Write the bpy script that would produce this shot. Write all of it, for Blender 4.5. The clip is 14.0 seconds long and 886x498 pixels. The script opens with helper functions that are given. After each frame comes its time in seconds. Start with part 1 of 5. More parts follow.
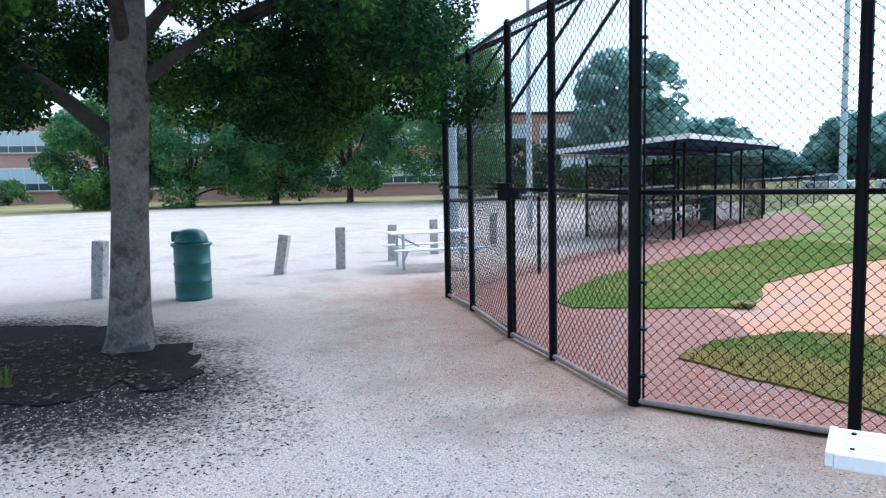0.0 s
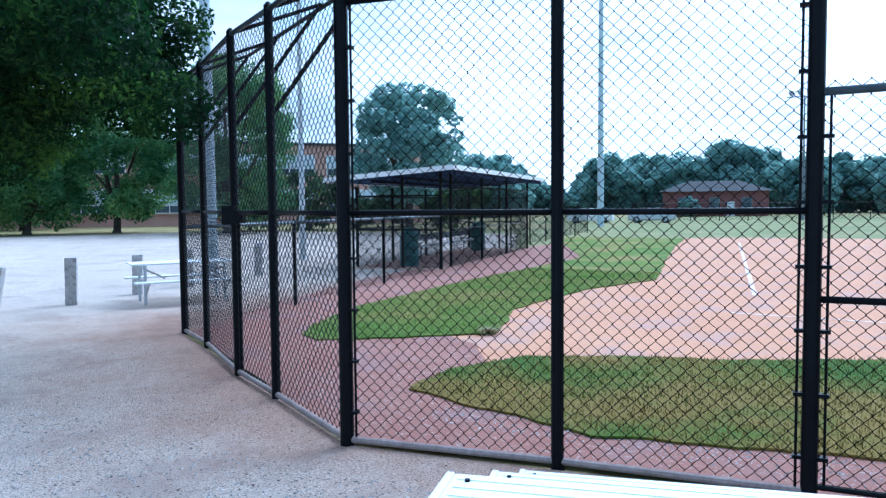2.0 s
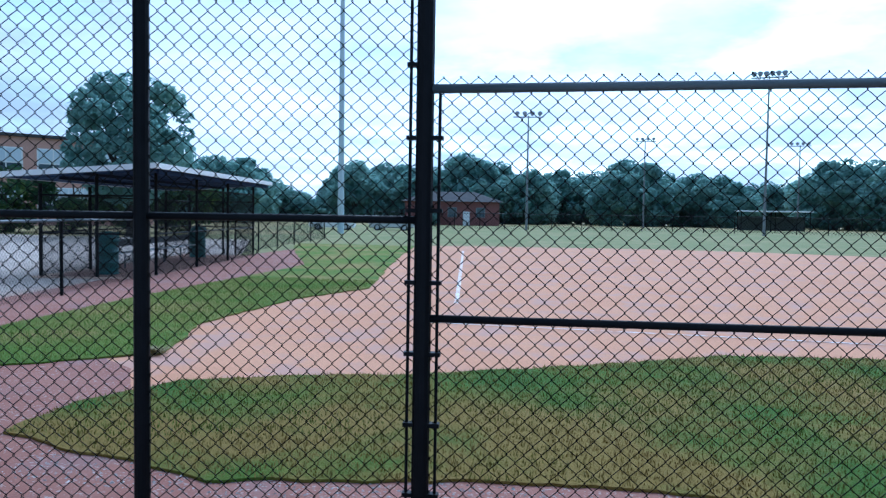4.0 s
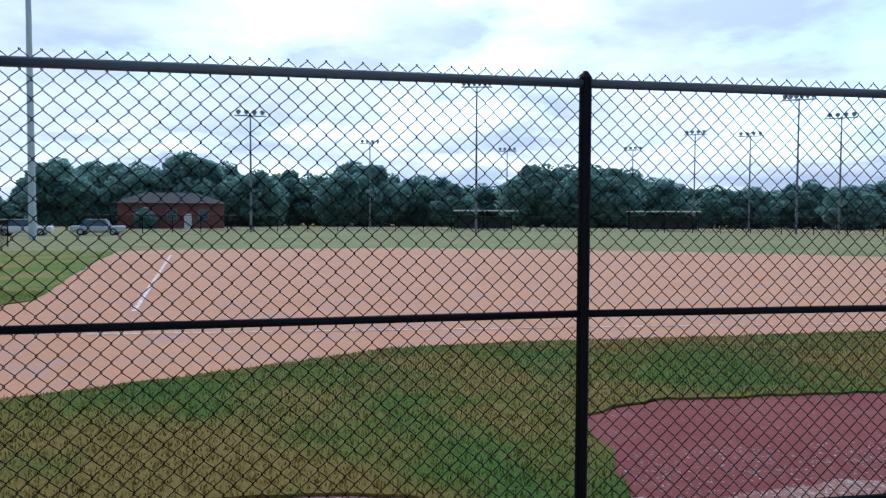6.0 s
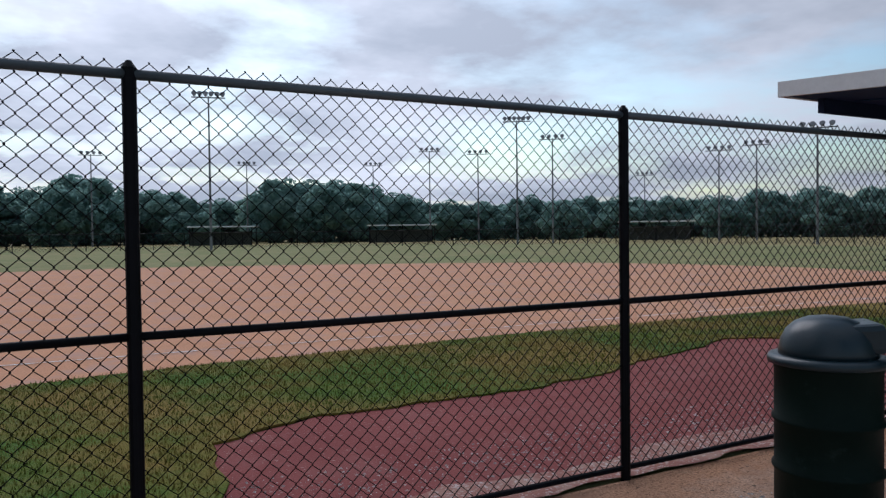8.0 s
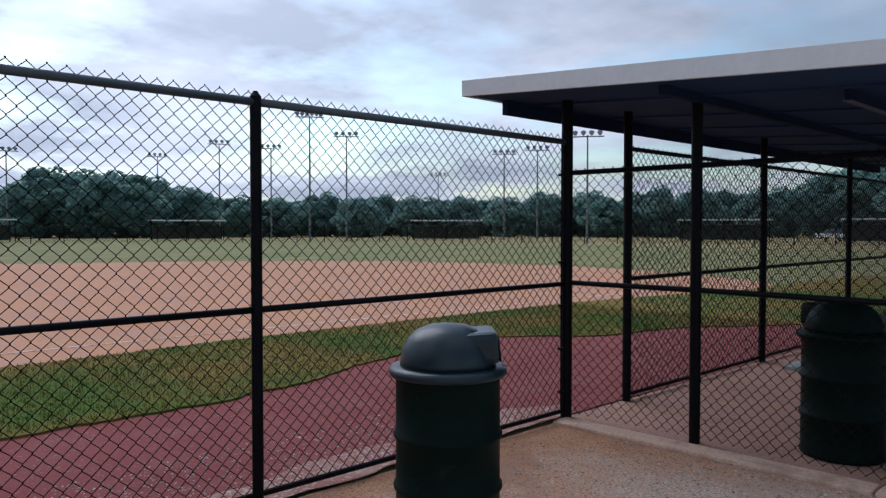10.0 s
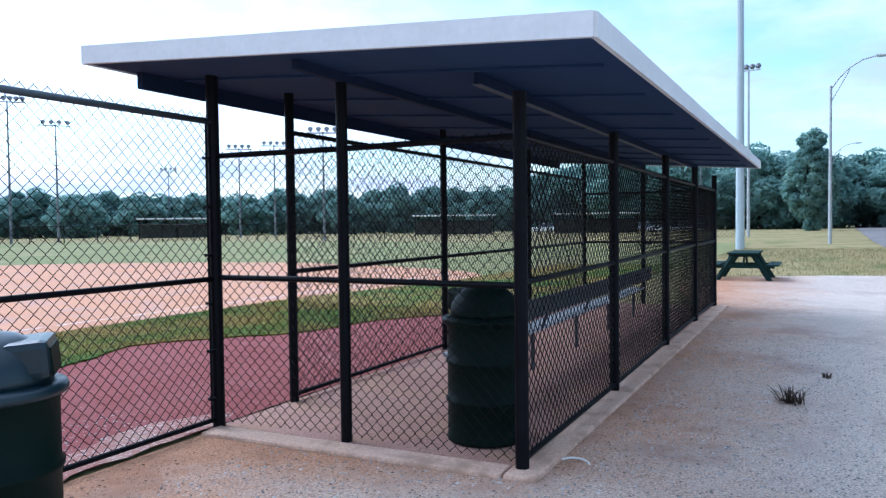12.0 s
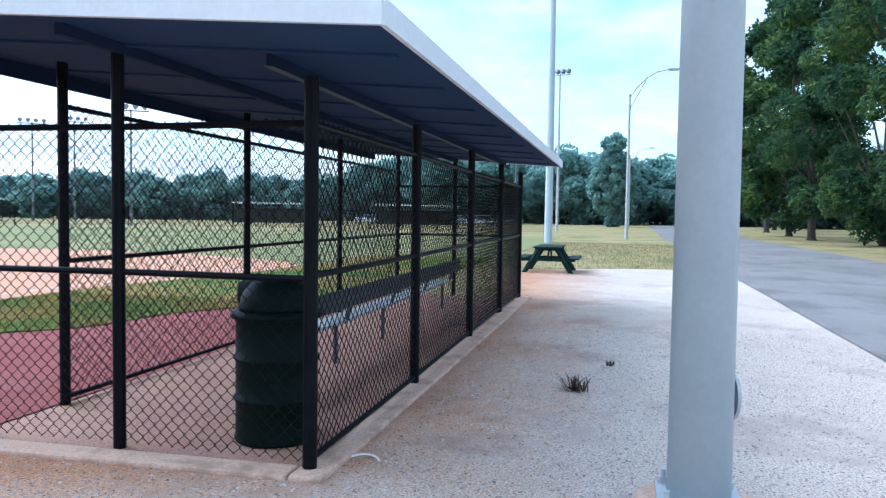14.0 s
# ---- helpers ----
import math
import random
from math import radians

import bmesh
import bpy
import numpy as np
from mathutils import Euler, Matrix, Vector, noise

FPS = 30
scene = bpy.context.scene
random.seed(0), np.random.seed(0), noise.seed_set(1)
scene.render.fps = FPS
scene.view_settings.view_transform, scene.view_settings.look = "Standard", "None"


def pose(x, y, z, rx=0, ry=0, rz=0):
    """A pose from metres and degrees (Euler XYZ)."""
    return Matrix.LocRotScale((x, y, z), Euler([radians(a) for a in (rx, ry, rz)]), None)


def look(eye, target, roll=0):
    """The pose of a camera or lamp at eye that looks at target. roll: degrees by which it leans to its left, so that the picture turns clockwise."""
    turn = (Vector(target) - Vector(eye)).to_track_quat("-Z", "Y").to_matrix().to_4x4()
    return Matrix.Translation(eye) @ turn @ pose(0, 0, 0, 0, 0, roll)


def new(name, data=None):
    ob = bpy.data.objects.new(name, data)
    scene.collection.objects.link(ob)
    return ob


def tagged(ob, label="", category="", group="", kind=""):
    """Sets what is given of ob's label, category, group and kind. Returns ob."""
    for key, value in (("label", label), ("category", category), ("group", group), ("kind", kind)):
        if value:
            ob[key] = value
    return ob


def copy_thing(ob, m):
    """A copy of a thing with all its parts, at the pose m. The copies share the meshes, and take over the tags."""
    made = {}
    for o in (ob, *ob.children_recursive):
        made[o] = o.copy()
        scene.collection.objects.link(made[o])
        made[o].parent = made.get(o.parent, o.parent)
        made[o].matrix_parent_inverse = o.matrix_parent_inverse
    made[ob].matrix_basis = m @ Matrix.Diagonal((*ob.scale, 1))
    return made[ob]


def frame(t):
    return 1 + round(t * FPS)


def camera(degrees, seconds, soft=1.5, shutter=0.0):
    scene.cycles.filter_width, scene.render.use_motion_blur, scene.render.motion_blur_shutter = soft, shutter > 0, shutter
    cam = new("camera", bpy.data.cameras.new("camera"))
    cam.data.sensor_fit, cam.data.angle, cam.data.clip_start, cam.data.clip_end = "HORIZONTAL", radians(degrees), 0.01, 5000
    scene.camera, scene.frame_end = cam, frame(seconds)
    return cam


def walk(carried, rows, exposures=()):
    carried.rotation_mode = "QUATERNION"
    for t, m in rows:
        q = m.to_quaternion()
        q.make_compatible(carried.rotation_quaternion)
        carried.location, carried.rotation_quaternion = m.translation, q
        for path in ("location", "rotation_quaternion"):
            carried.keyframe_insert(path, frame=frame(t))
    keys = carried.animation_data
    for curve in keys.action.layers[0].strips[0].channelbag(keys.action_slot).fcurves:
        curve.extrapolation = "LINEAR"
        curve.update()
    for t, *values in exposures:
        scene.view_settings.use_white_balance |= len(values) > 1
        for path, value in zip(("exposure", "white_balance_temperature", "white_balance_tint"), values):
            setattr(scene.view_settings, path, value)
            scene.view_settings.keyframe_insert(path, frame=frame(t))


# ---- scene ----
cam = camera(61.3, 14.0, soft=1.35)
PATH = [
    (0, (-3.026, -5.946, 1.844), (-4.444, -4.548, 1.652), -1.2),
    (0.5, (-2.986, -5.809, 1.85), (-4.303, -4.315, 1.668), -1.6),
    (1, (-2.95, -5.653, 1.798), (-4.138, -4.054, 1.613), -1.1),
    (1.5, (-2.941, -5.305, 1.785), (-4.049, -3.646, 1.635), -1.0),
    (2, (-2.832, -5.112, 1.734), (-3.818, -3.376, 1.62), -0.5),
    (2.5, (-2.796, -4.838, 1.691), (-3.605, -3.013, 1.575), -0.1),
    (3, (-2.62, -4.523, 1.749), (-3.263, -2.633, 1.64), -0.3),
    (3.5, (-2.434, -4.296, 1.766), (-2.949, -2.366, 1.671), 0.2),
    (4, (-2.273, -4.091, 1.727), (-2.642, -2.128, 1.632), 0.9),
    (4.2, (-2.203, -4.005, 1.737), (-2.473, -2.026, 1.639), 0.6),
    (6.5, (-1.195, -3.82, 1.677), (-0.713, -1.881, 1.604), 0.3),
    (7, (-0.969, -3.765, 1.671), (-0.303, -1.88, 1.615), 0.0),
    (7.5, (-0.679, -3.787, 1.661), (0.159, -1.971, 1.612), -0.5),
    (9.8, (0.631, -3.964, 1.642), (1.946, -2.458, 1.587), -0.0),
    (10, (0.77, -4.006, 1.662), (2.15, -2.56, 1.605), 0.0),
    (10.5, (1.024, -4.089, 1.674), (2.534, -2.779, 1.615), -0.6),
    (11, (1.285, -4.173, 1.625), (2.884, -2.975, 1.542), -0.3),
    (11.5, (1.474, -4.254, 1.596), (3.174, -3.202, 1.528), -0.5),
    (12, (1.624, -4.31, 1.586), (3.406, -3.403, 1.518), -0.7),
    (12.5, (1.73, -4.342, 1.594), (3.571, -3.566, 1.512), -0.2),
    (13, (1.814, -4.352, 1.59), (3.708, -3.715, 1.511), 0.2),
    (13.5, (1.831, -4.387, 1.6), (3.758, -3.863, 1.5), 0.5),
    (14, (1.831, -4.447, 1.596), (3.773, -3.981, 1.502), 0.8),
]
walk(cam, [(t, look(e, a, r)) for t, e, a, r in PATH], [
    (0, 1.3, 5050, 10), (1, 1.2, 4850, 9), (2, 1.15, 4500, 7), (3, 0.92, 4400, 7), (4, 0.62, 4480, 8), (6.5, 0.05, 5400, 15), (7.5, -0.25, 5750, 17),
    (10, -0.05, 5600, 18), (11, 0.7, 5100, 17), (12.5, 1.15, 4950, 12), (14, 1.38, 4950, 10)])

# ---- world and sun ----
SUN_EL, SUN_AZ = 46, 8          # degrees above the horizon, degrees from +y towards +x
world = bpy.data.worlds.new("sky")
scene.world = world
world.use_nodes = True
wn, wl = world.node_tree.nodes, world.node_tree.links
wn.clear()
w_out, w_bg = wn.new("ShaderNodeOutputWorld"), wn.new("ShaderNodeBackground")
w_sky = wn.new("ShaderNodeTexSky")
w_sky.sky_type, w_sky.sun_disc = "NISHITA", False
w_sky.sun_elevation, w_sky.sun_rotation = radians(SUN_EL), radians(SUN_AZ)
w_sky.air_density, w_sky.dust_density, w_sky.ozone_density = 1.0, 1.5, 1.5
w_tc, w_sep = wn.new("ShaderNodeTexCoord"), wn.new("ShaderNodeSeparateXYZ")
wl.new(w_tc.outputs["Generated"], w_sep.inputs[0])


def w_math(op, a, b):
    n = wn.new("ShaderNodeMath")
    n.operation = op
    for k, v in enumerate((a, b)):
        if isinstance(v, (int, float)):
            n.inputs[k].default_value = v
        else:
            wl.new(v, n.inputs[k])
    return n.outputs[0]


w_up = w_math("MAXIMUM", w_sep.outputs[2], 0.0)
w_den = w_math("ADD", w_up, 0.16)
w_com = wn.new("ShaderNodeCombineXYZ")
wl.new(w_math("DIVIDE", w_sep.outputs[0], w_den), w_com.inputs[0])
wl.new(w_math("DIVIDE", w_sep.outputs[1], w_den), w_com.inputs[1])
w_n1, w_n2 = wn.new("ShaderNodeTexNoise"), wn.new("ShaderNodeTexNoise")
for n, sc, det in ((w_n1, 1.15, 8), (w_n2, 0.8, 6)):
    n.inputs["Scale"].default_value, n.inputs["Detail"].default_value = sc, det
    n.inputs["Roughness"].default_value = 0.55
    wl.new(w_com.outputs[0], n.inputs["Vector"])
w_cover, w_tone = wn.new("ShaderNodeValToRGB"), wn.new("ShaderNodeValToRGB")
w_cover.color_ramp.elements[0].position, w_cover.color_ramp.elements[1].position = 0.35, 0.57
w_tone.color_ramp.elements[0].position, w_tone.color_ramp.elements[1].position = 0.40, 0.60
w_tone.color_ramp.elements[0].color = (5.3, 5.8, 6.2, 1)
w_tone.color_ramp.elements[1].color = (9.2, 9.6, 9.8, 1)
w_lean = w_math("MULTIPLY", w_math("SUBTRACT", w_sep.outputs[1], w_sep.outputs[0]), 0.07)
wl.new(w_math("ADD", w_n1.outputs[0], w_lean), w_cover.inputs[0])
wl.new(w_n2.outputs[0], w_tone.inputs[0])
w_mix = wn.new("ShaderNodeMix")
w_mix.data_type = "RGBA"
wl.new(w_cover.outputs[0], w_mix.inputs["Factor"])
w_gain = wn.new("ShaderNodeMix")
w_gain.data_type, w_gain.blend_type = "RGBA", "MULTIPLY"
w_gain.inputs["Factor"].default_value = 1.0
w_gain.inputs[7].default_value = (1.75, 1.85, 1.55, 1)
wl.new(w_sky.outputs[0], w_gain.inputs[6])
wl.new(w_gain.outputs[2], w_mix.inputs[6])
wl.new(w_tone.outputs[0], w_mix.inputs[7])
# the overcast thins towards the sun
w_dot, w_near, w_glow = wn.new("ShaderNodeVectorMath"), wn.new("ShaderNodeMapRange"), wn.new("ShaderNodeVectorMath")
w_dot.operation, w_glow.operation = "DOT_PRODUCT", "SCALE"
wl.new(w_tc.outputs["Generated"], w_dot.inputs[0])
w_dot.inputs[1].default_value = (math.sin(radians(SUN_AZ)) * math.cos(radians(SUN_EL)), math.cos(radians(SUN_AZ)) * math.cos(radians(SUN_EL)), math.sin(radians(SUN_EL)))
w_near.inputs[1].default_value, w_near.inputs[2].default_value, w_near.inputs[3].default_value, w_near.inputs[4].default_value = 0.50, 0.92, 0.68, 1.3
wl.new(w_dot.outputs["Value"], w_near.inputs[0])
wl.new(w_mix.outputs[2], w_glow.inputs[0])
wl.new(w_near.outputs[0], w_glow.inputs["Scale"])
wl.new(w_glow.outputs[0], w_bg.inputs[0])
w_bg.inputs[1].default_value = 0.10
wl.new(w_bg.outputs[0], w_out.inputs[0])

sun = new("sun", bpy.data.lights.new("sun", "SUN"))
sun.data.energy, sun.data.angle, sun.data.color = 1.25, radians(38), (1.0, 0.95, 0.88)
_d = Vector((math.sin(radians(SUN_AZ)) * math.cos(radians(SUN_EL)), math.cos(radians(SUN_AZ)) * math.cos(radians(SUN_EL)), math.sin(radians(SUN_EL))))
sun.matrix_world = look(_d * 60, (0, 0, 0))


# ---- materials ----
def mat(name, c1, c2, scale=6.0, rough=0.8, metal=0.0, bump=0.3, fine=60.0, spots=None, spot_scale=3.0, spot_at=(0.5, 0.62), rand=0.0, bump_dist=0.01, island=0.0, spots2=None, s2_scale=90.0, s2_at=(0.62, 0.68), grain=0.25, spec=0.5):
    if rough >= 0.9:
        spec = min(spec, 0.12)
    m = bpy.data.materials.new(name)
    m.use_nodes = True
    nt = m.node_tree
    n, l = nt.nodes, nt.links
    b = n["Principled BSDF"]
    tc = n.new("ShaderNodeTexCoord")

    def noise_at(sc, det=5, ro=0.6):
        t = n.new("ShaderNodeTexNoise")
        t.inputs["Scale"].default_value, t.inputs["Detail"].default_value, t.inputs["Roughness"].default_value = sc, det, ro
        l.new(tc.outputs["Object"], t.inputs["Vector"])
        return t.outputs[0]

    def ramp(src, p0, p1):
        r = n.new("ShaderNodeMapRange")
        r.inputs[1].default_value, r.inputs[2].default_value = p0, p1
        l.new(src, r.inputs[0])
        return r.outputs[0]

    def mix(f, a, c, blend="MIX"):
        x = n.new("ShaderNodeMix")
        x.data_type, x.blend_type = "RGBA", blend
        if isinstance(f, float):
            x.inputs["Factor"].default_value = f
        else:
            l.new(f, x.inputs["Factor"])
        for k, v in ((6, a), (7, c)):
            if isinstance(v, tuple):
                x.inputs[k].default_value = (*v, 1)
            else:
                l.new(v, x.inputs[k])
        return x.outputs[2]

    big, small = noise_at(scale), noise_at(fine, 4)
    col = mix(ramp(big, 0.3, 0.7), c1, c2)
    f = ramp(small, 0.25, 0.75)
    g = n.new("ShaderNodeMapRange")
    g.inputs[3].default_value, g.inputs[4].default_value = 1 - grain * 1.1, 1 + grain * 0.9
    l.new(f, g.inputs[0])
    gg = n.new("ShaderNodeCombineColor")
    for k in range(3):
        l.new(g.outputs[0], gg.inputs[k])
    col = mix(1.0, col, gg.outputs[0], "MULTIPLY")
    if spots:
        col = mix(ramp(noise_at(spot_scale, 6, 0.65), *spot_at), col, spots)
    if spots2:
        col = mix(ramp(noise_at(s2_scale, 3, 0.5), *s2_at), col, spots2)
    if rand or island:
        info = n.new("ShaderNodeObjectInfo") if rand else n.new("ShaderNodeNewGeometry")
        v = info.outputs["Random"] if rand else info.outputs["Random Per Island"]
        r = n.new("ShaderNodeMapRange")
        k = rand or island
        r.inputs[3].default_value, r.inputs[4].default_value = 1 - k, 1 + k
        l.new(v, r.inputs[0])
        hs = n.new("ShaderNodeHueSaturation")
        l.new(r.outputs[0], hs.inputs["Value"])
        l.new(col, hs.inputs["Color"])
        col = hs.outputs[0]
    l.new(col, b.inputs["Base Color"])
    b.inputs["Metallic"].default_value = metal
    b.inputs["Specular IOR Level"].default_value = spec
    rr = n.new("ShaderNodeMapRange")
    rr.inputs[3].default_value, rr.inputs[4].default_value = max(rough - 0.12, 0.05), min(rough + 0.12, 1)
    l.new(big, rr.inputs[0])
    l.new(rr.outputs[0], b.inputs["Roughness"])
    if bump:
        bp = n.new("ShaderNodeBump")
        bp.inputs["Strength"].default_value, bp.inputs["Distance"].default_value = bump, bump_dist
        l.new(small, bp.inputs["Height"])
        l.new(bp.outputs[0], b.inputs["Normal"])
    return m


def leaf_mat(name, c1, c2, c3, thin=0.3, patch=0.8):
    """Leaf colour from c1 to c3, varied leaf by leaf and by clump (patch: clumps to a metre)."""
    m = bpy.data.materials.new(name)
    m.use_nodes = True
    n, l = m.node_tree.nodes, m.node_tree.links
    b = n["Principled BSDF"]
    geo, r = n.new("ShaderNodeNewGeometry"), n.new("ShaderNodeValToRGB")
    tc, ns, mr, av = n.new("ShaderNodeTexCoord"), n.new("ShaderNodeTexNoise"), n.new("ShaderNodeMapRange"), n.new("ShaderNodeMix")
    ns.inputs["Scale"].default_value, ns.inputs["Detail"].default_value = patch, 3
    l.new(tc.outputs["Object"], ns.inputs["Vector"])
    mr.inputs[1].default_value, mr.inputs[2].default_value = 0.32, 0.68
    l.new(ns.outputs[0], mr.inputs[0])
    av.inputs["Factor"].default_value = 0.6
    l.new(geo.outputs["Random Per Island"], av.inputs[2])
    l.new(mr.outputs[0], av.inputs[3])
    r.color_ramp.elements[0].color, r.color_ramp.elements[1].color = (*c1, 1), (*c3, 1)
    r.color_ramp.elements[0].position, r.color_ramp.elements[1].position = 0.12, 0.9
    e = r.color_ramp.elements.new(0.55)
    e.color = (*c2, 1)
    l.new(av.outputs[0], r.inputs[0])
    l.new(r.outputs[0], b.inputs["Base Color"])
    b.inputs["Roughness"].default_value = 0.7
    b.inputs["Specular IOR Level"].default_value = 0.15
    tr, mx, out = n.new("ShaderNodeBsdfTranslucent"), n.new("ShaderNodeMixShader"), n["Material Output"]
    l.new(r.outputs[0], tr.inputs[0])
    mx.inputs[0].default_value = thin
    l.new(b.outputs[0], mx.inputs[1])
    l.new(tr.outputs[0], mx.inputs[2])
    l.new(mx.outputs[0], out.inputs[0])
    return m


M_GROUND = mat("dry_grass_ground", (0.27, 0.215, 0.095), (0.34, 0.27, 0.13), 0.12, 0.95, fine=14, bump=0.6, bump_dist=0.03, spots=(0.17, 0.175, 0.06), spot_scale=0.35)
M_OUTFIELD = mat("outfield_grass", (0.17, 0.195, 0.07), (0.24, 0.225, 0.10), 0.10, 0.95, fine=25, bump=0.5, bump_dist=0.02, spots=(0.27, 0.235, 0.11), spot_scale=0.3, spec=0.2)
M_GRAVEL = mat("pale_gravel", (0.52, 0.43, 0.36), (0.65, 0.55, 0.465), 0.35, 0.95, fine=62, bump=1.0, bump_dist=0.016, spots=(0.45, 0.365, 0.31), spot_scale=0.7, spots2=(0.21, 0.175, 0.155), s2_scale=52, s2_at=(0.60, 0.67), grain=0.55)


def soil_along_fences(m):
    """Tan trodden soil within about a metre of the fence foot and the dugout kerb, ragged by noise."""
    n, l = m.node_tree.nodes, m.node_tree.links
    b = n["Principled BSDF"]
    old = b.inputs["Base Color"].links[0].from_socket
    tc, sep = n.new("ShaderNodeTexCoord"), n.new("ShaderNodeSeparateXYZ")
    l.new(tc.outputs["Object"], sep.inputs[0])

    def op(kind, a, c, e=None):
        x = n.new("ShaderNodeMath")
        x.operation = kind
        for k, v in enumerate((a, c, e)):
            if v is None:
                continue
            if isinstance(v, (int, float)):
                x.inputs[k].default_value = v
            else:
                l.new(v, x.inputs[k])
        return x.outputs[0]

    X, Y = sep.outputs[0], sep.outputs[1]
    left = op("ADD", op("MULTIPLY", op("ADD", X, 6.155), -0.50), op("MULTIPLY", op("ADD", Y, 0.70), -0.866))
    jog = n.new("ShaderNodeMapRange")
    jog.inputs[1].default_value, jog.inputs[2].default_value, jog.inputs[3].default_value, jog.inputs[4].default_value = 5.3, 6.2, 0.0, 2.75
    l.new(X, jog.inputs[0])
    along = op("SUBTRACT", op("MULTIPLY", Y, -1.0), jog.outputs[0])
    d = op("MAXIMUM", left, along)
    d = op("MAXIMUM", d, op("SUBTRACT", -12.0, X))
    d = op("ADD", d, op("MULTIPLY", jog.outputs[0], 0.34))
    t1, t2 = n.new("ShaderNodeTexNoise"), n.new("ShaderNodeTexNoise")
    for t, sc in ((t1, 0.8), (t2, 9.0)):
        t.inputs["Scale"].default_value, t.inputs["Detail"].default_value = sc, 6
        l.new(tc.outputs["Object"], t.inputs["Vector"])
    d = op("ADD", d, op("MULTIPLY", op("SUBTRACT", t1.outputs[0], 0.5), 2.4))
    d = op("ADD", d, op("MULTIPLY", op("SUBTRACT", t2.outputs[0], 0.5), 1.6))
    f = n.new("ShaderNodeMapRange")
    f.inputs[1].default_value, f.inputs[2].default_value, f.inputs[3].default_value, f.inputs[4].default_value = 0.3, 2.6, 1.0, 0.0
    l.new(d, f.inputs[0])
    tint = n.new("ShaderNodeMix")
    tint.data_type, tint.blend_type = "RGBA", "MULTIPLY"
    l.new(f.outputs[0], tint.inputs["Factor"])
    l.new(old, tint.inputs[6])
    hue, turn = n.new("ShaderNodeMix"), n.new("ShaderNodeMapRange")
    hue.data_type = "RGBA"
    turn.inputs[1].default_value, turn.inputs[2].default_value = -1.0, 4.0
    l.new(X, turn.inputs[0])
    l.new(turn.outputs[0], hue.inputs["Factor"])
    hue.inputs[6].default_value, hue.inputs[7].default_value = (0.70, 0.54, 0.475, 1), (0.84, 0.54, 0.37, 1)
    l.new(hue.outputs[2], tint.inputs[7])
    # mulch trodden out into the gravel round the tree
    ex, ey = op("DIVIDE", op("ADD", X, 11.5), 2.8), op("DIVIDE", op("ADD", Y, 3.6), 1.45)
    ring = op("SQRT", op("ADD", op("MULTIPLY", ex, ex), op("MULTIPLY", ey, ey)), 0.0)
    t3 = n.new("ShaderNodeTexNoise")
    t3.inputs["Scale"].default_value, t3.inputs["Detail"].default_value = 22.0, 5
    l.new(tc.outputs["Object"], t3.inputs["Vector"])
    near = op("ADD", op("SUBTRACT", 1.32, ring), op("MULTIPLY", op("SUBTRACT", t3.outputs[0], 0.5), 1.5))
    near = op("ADD", near, op("MULTIPLY", op("SUBTRACT", t1.outputs[0], 0.5), 0.9))
    spill = n.new("ShaderNodeMapRange")
    spill.inputs[1].default_value, spill.inputs[2].default_value = -0.05, 0.5
    l.new(near, spill.inputs[0])
    chips = n.new("ShaderNodeMix")
    chips.data_type = "RGBA"
    l.new(spill.outputs[0], chips.inputs["Factor"])
    l.new(tint.outputs[2], chips.inputs[6])
    chips.inputs[7].default_value = (0.035, 0.027, 0.027, 1)
    l.new(chips.outputs[2], b.inputs["Base Color"])


soil_along_fences(M_GRAVEL)
M_SAND = mat("tan_trodden_soil", (0.29, 0.125, 0.10), (0.36, 0.18, 0.145), 0.9, 0.95, fine=80, bump=0.9, bump_dist=0.012, spots=(0.38, 0.24, 0.19), spot_scale=2.2, spots2=(0.52, 0.42, 0.38), s2_scale=36, s2_at=(0.56, 0.64))
M_INFIELD = mat("infield_clay", (0.50, 0.245, 0.135), (0.57, 0.30, 0.175), 0.4, 0.95, fine=40, bump=0.4, bump_dist=0.008, spots=(0.46, 0.27, 0.20), spot_scale=1.2)
M_TRACK = mat("red_track_clay", (0.215, 0.058, 0.053), (0.265, 0.082, 0.073), 0.8, 0.95, fine=70, bump=0.9, bump_dist=0.012, spots=(0.25, 0.085, 0.076), spot_scale=1.4, spots2=(0.36, 0.23, 0.20), s2_scale=40, s2_at=(0.64, 0.71))
M_TRACK2 = mat("brown_track_clay", (0.285, 0.125, 0.092), (0.345, 0.17, 0.128), 0.7, 0.95, fine=70, bump=0.9, bump_dist=0.012, spots=(0.30, 0.165, 0.14), spot_scale=1.1, spots2=(0.46, 0.365, 0.325), s2_scale=36, s2_at=(0.60, 0.68))
M_LAWN = mat("mown_grass", (0.052, 0.115, 0.012), (0.098, 0.15, 0.019), 0.6, 0.9, fine=45, bump=0.9, bump_dist=0.03, spots=(0.21, 0.148, 0.034), spot_scale=0.38, spot_at=(0.42, 0.56), spec=0.2)
M_LAWN_FRESH = mat("fresh_mown_grass", (0.085, 0.158, 0.018), (0.15, 0.20, 0.032), 0.5, 0.9, fine=45, bump=0.9, bump_dist=0.03, spots=(0.25, 0.20, 0.06), spot_scale=0.45, spot_at=(0.44, 0.62), spec=0.2)
M_BLADE_FRESH = leaf_mat("fresh_grass_blades", (0.11, 0.185, 0.03), (0.19, 0.235, 0.05), (0.28, 0.26, 0.09))
M_BLADE = leaf_mat("grass_blades", (0.08, 0.14, 0.02), (0.15, 0.18, 0.035), (0.28, 0.22, 0.08))
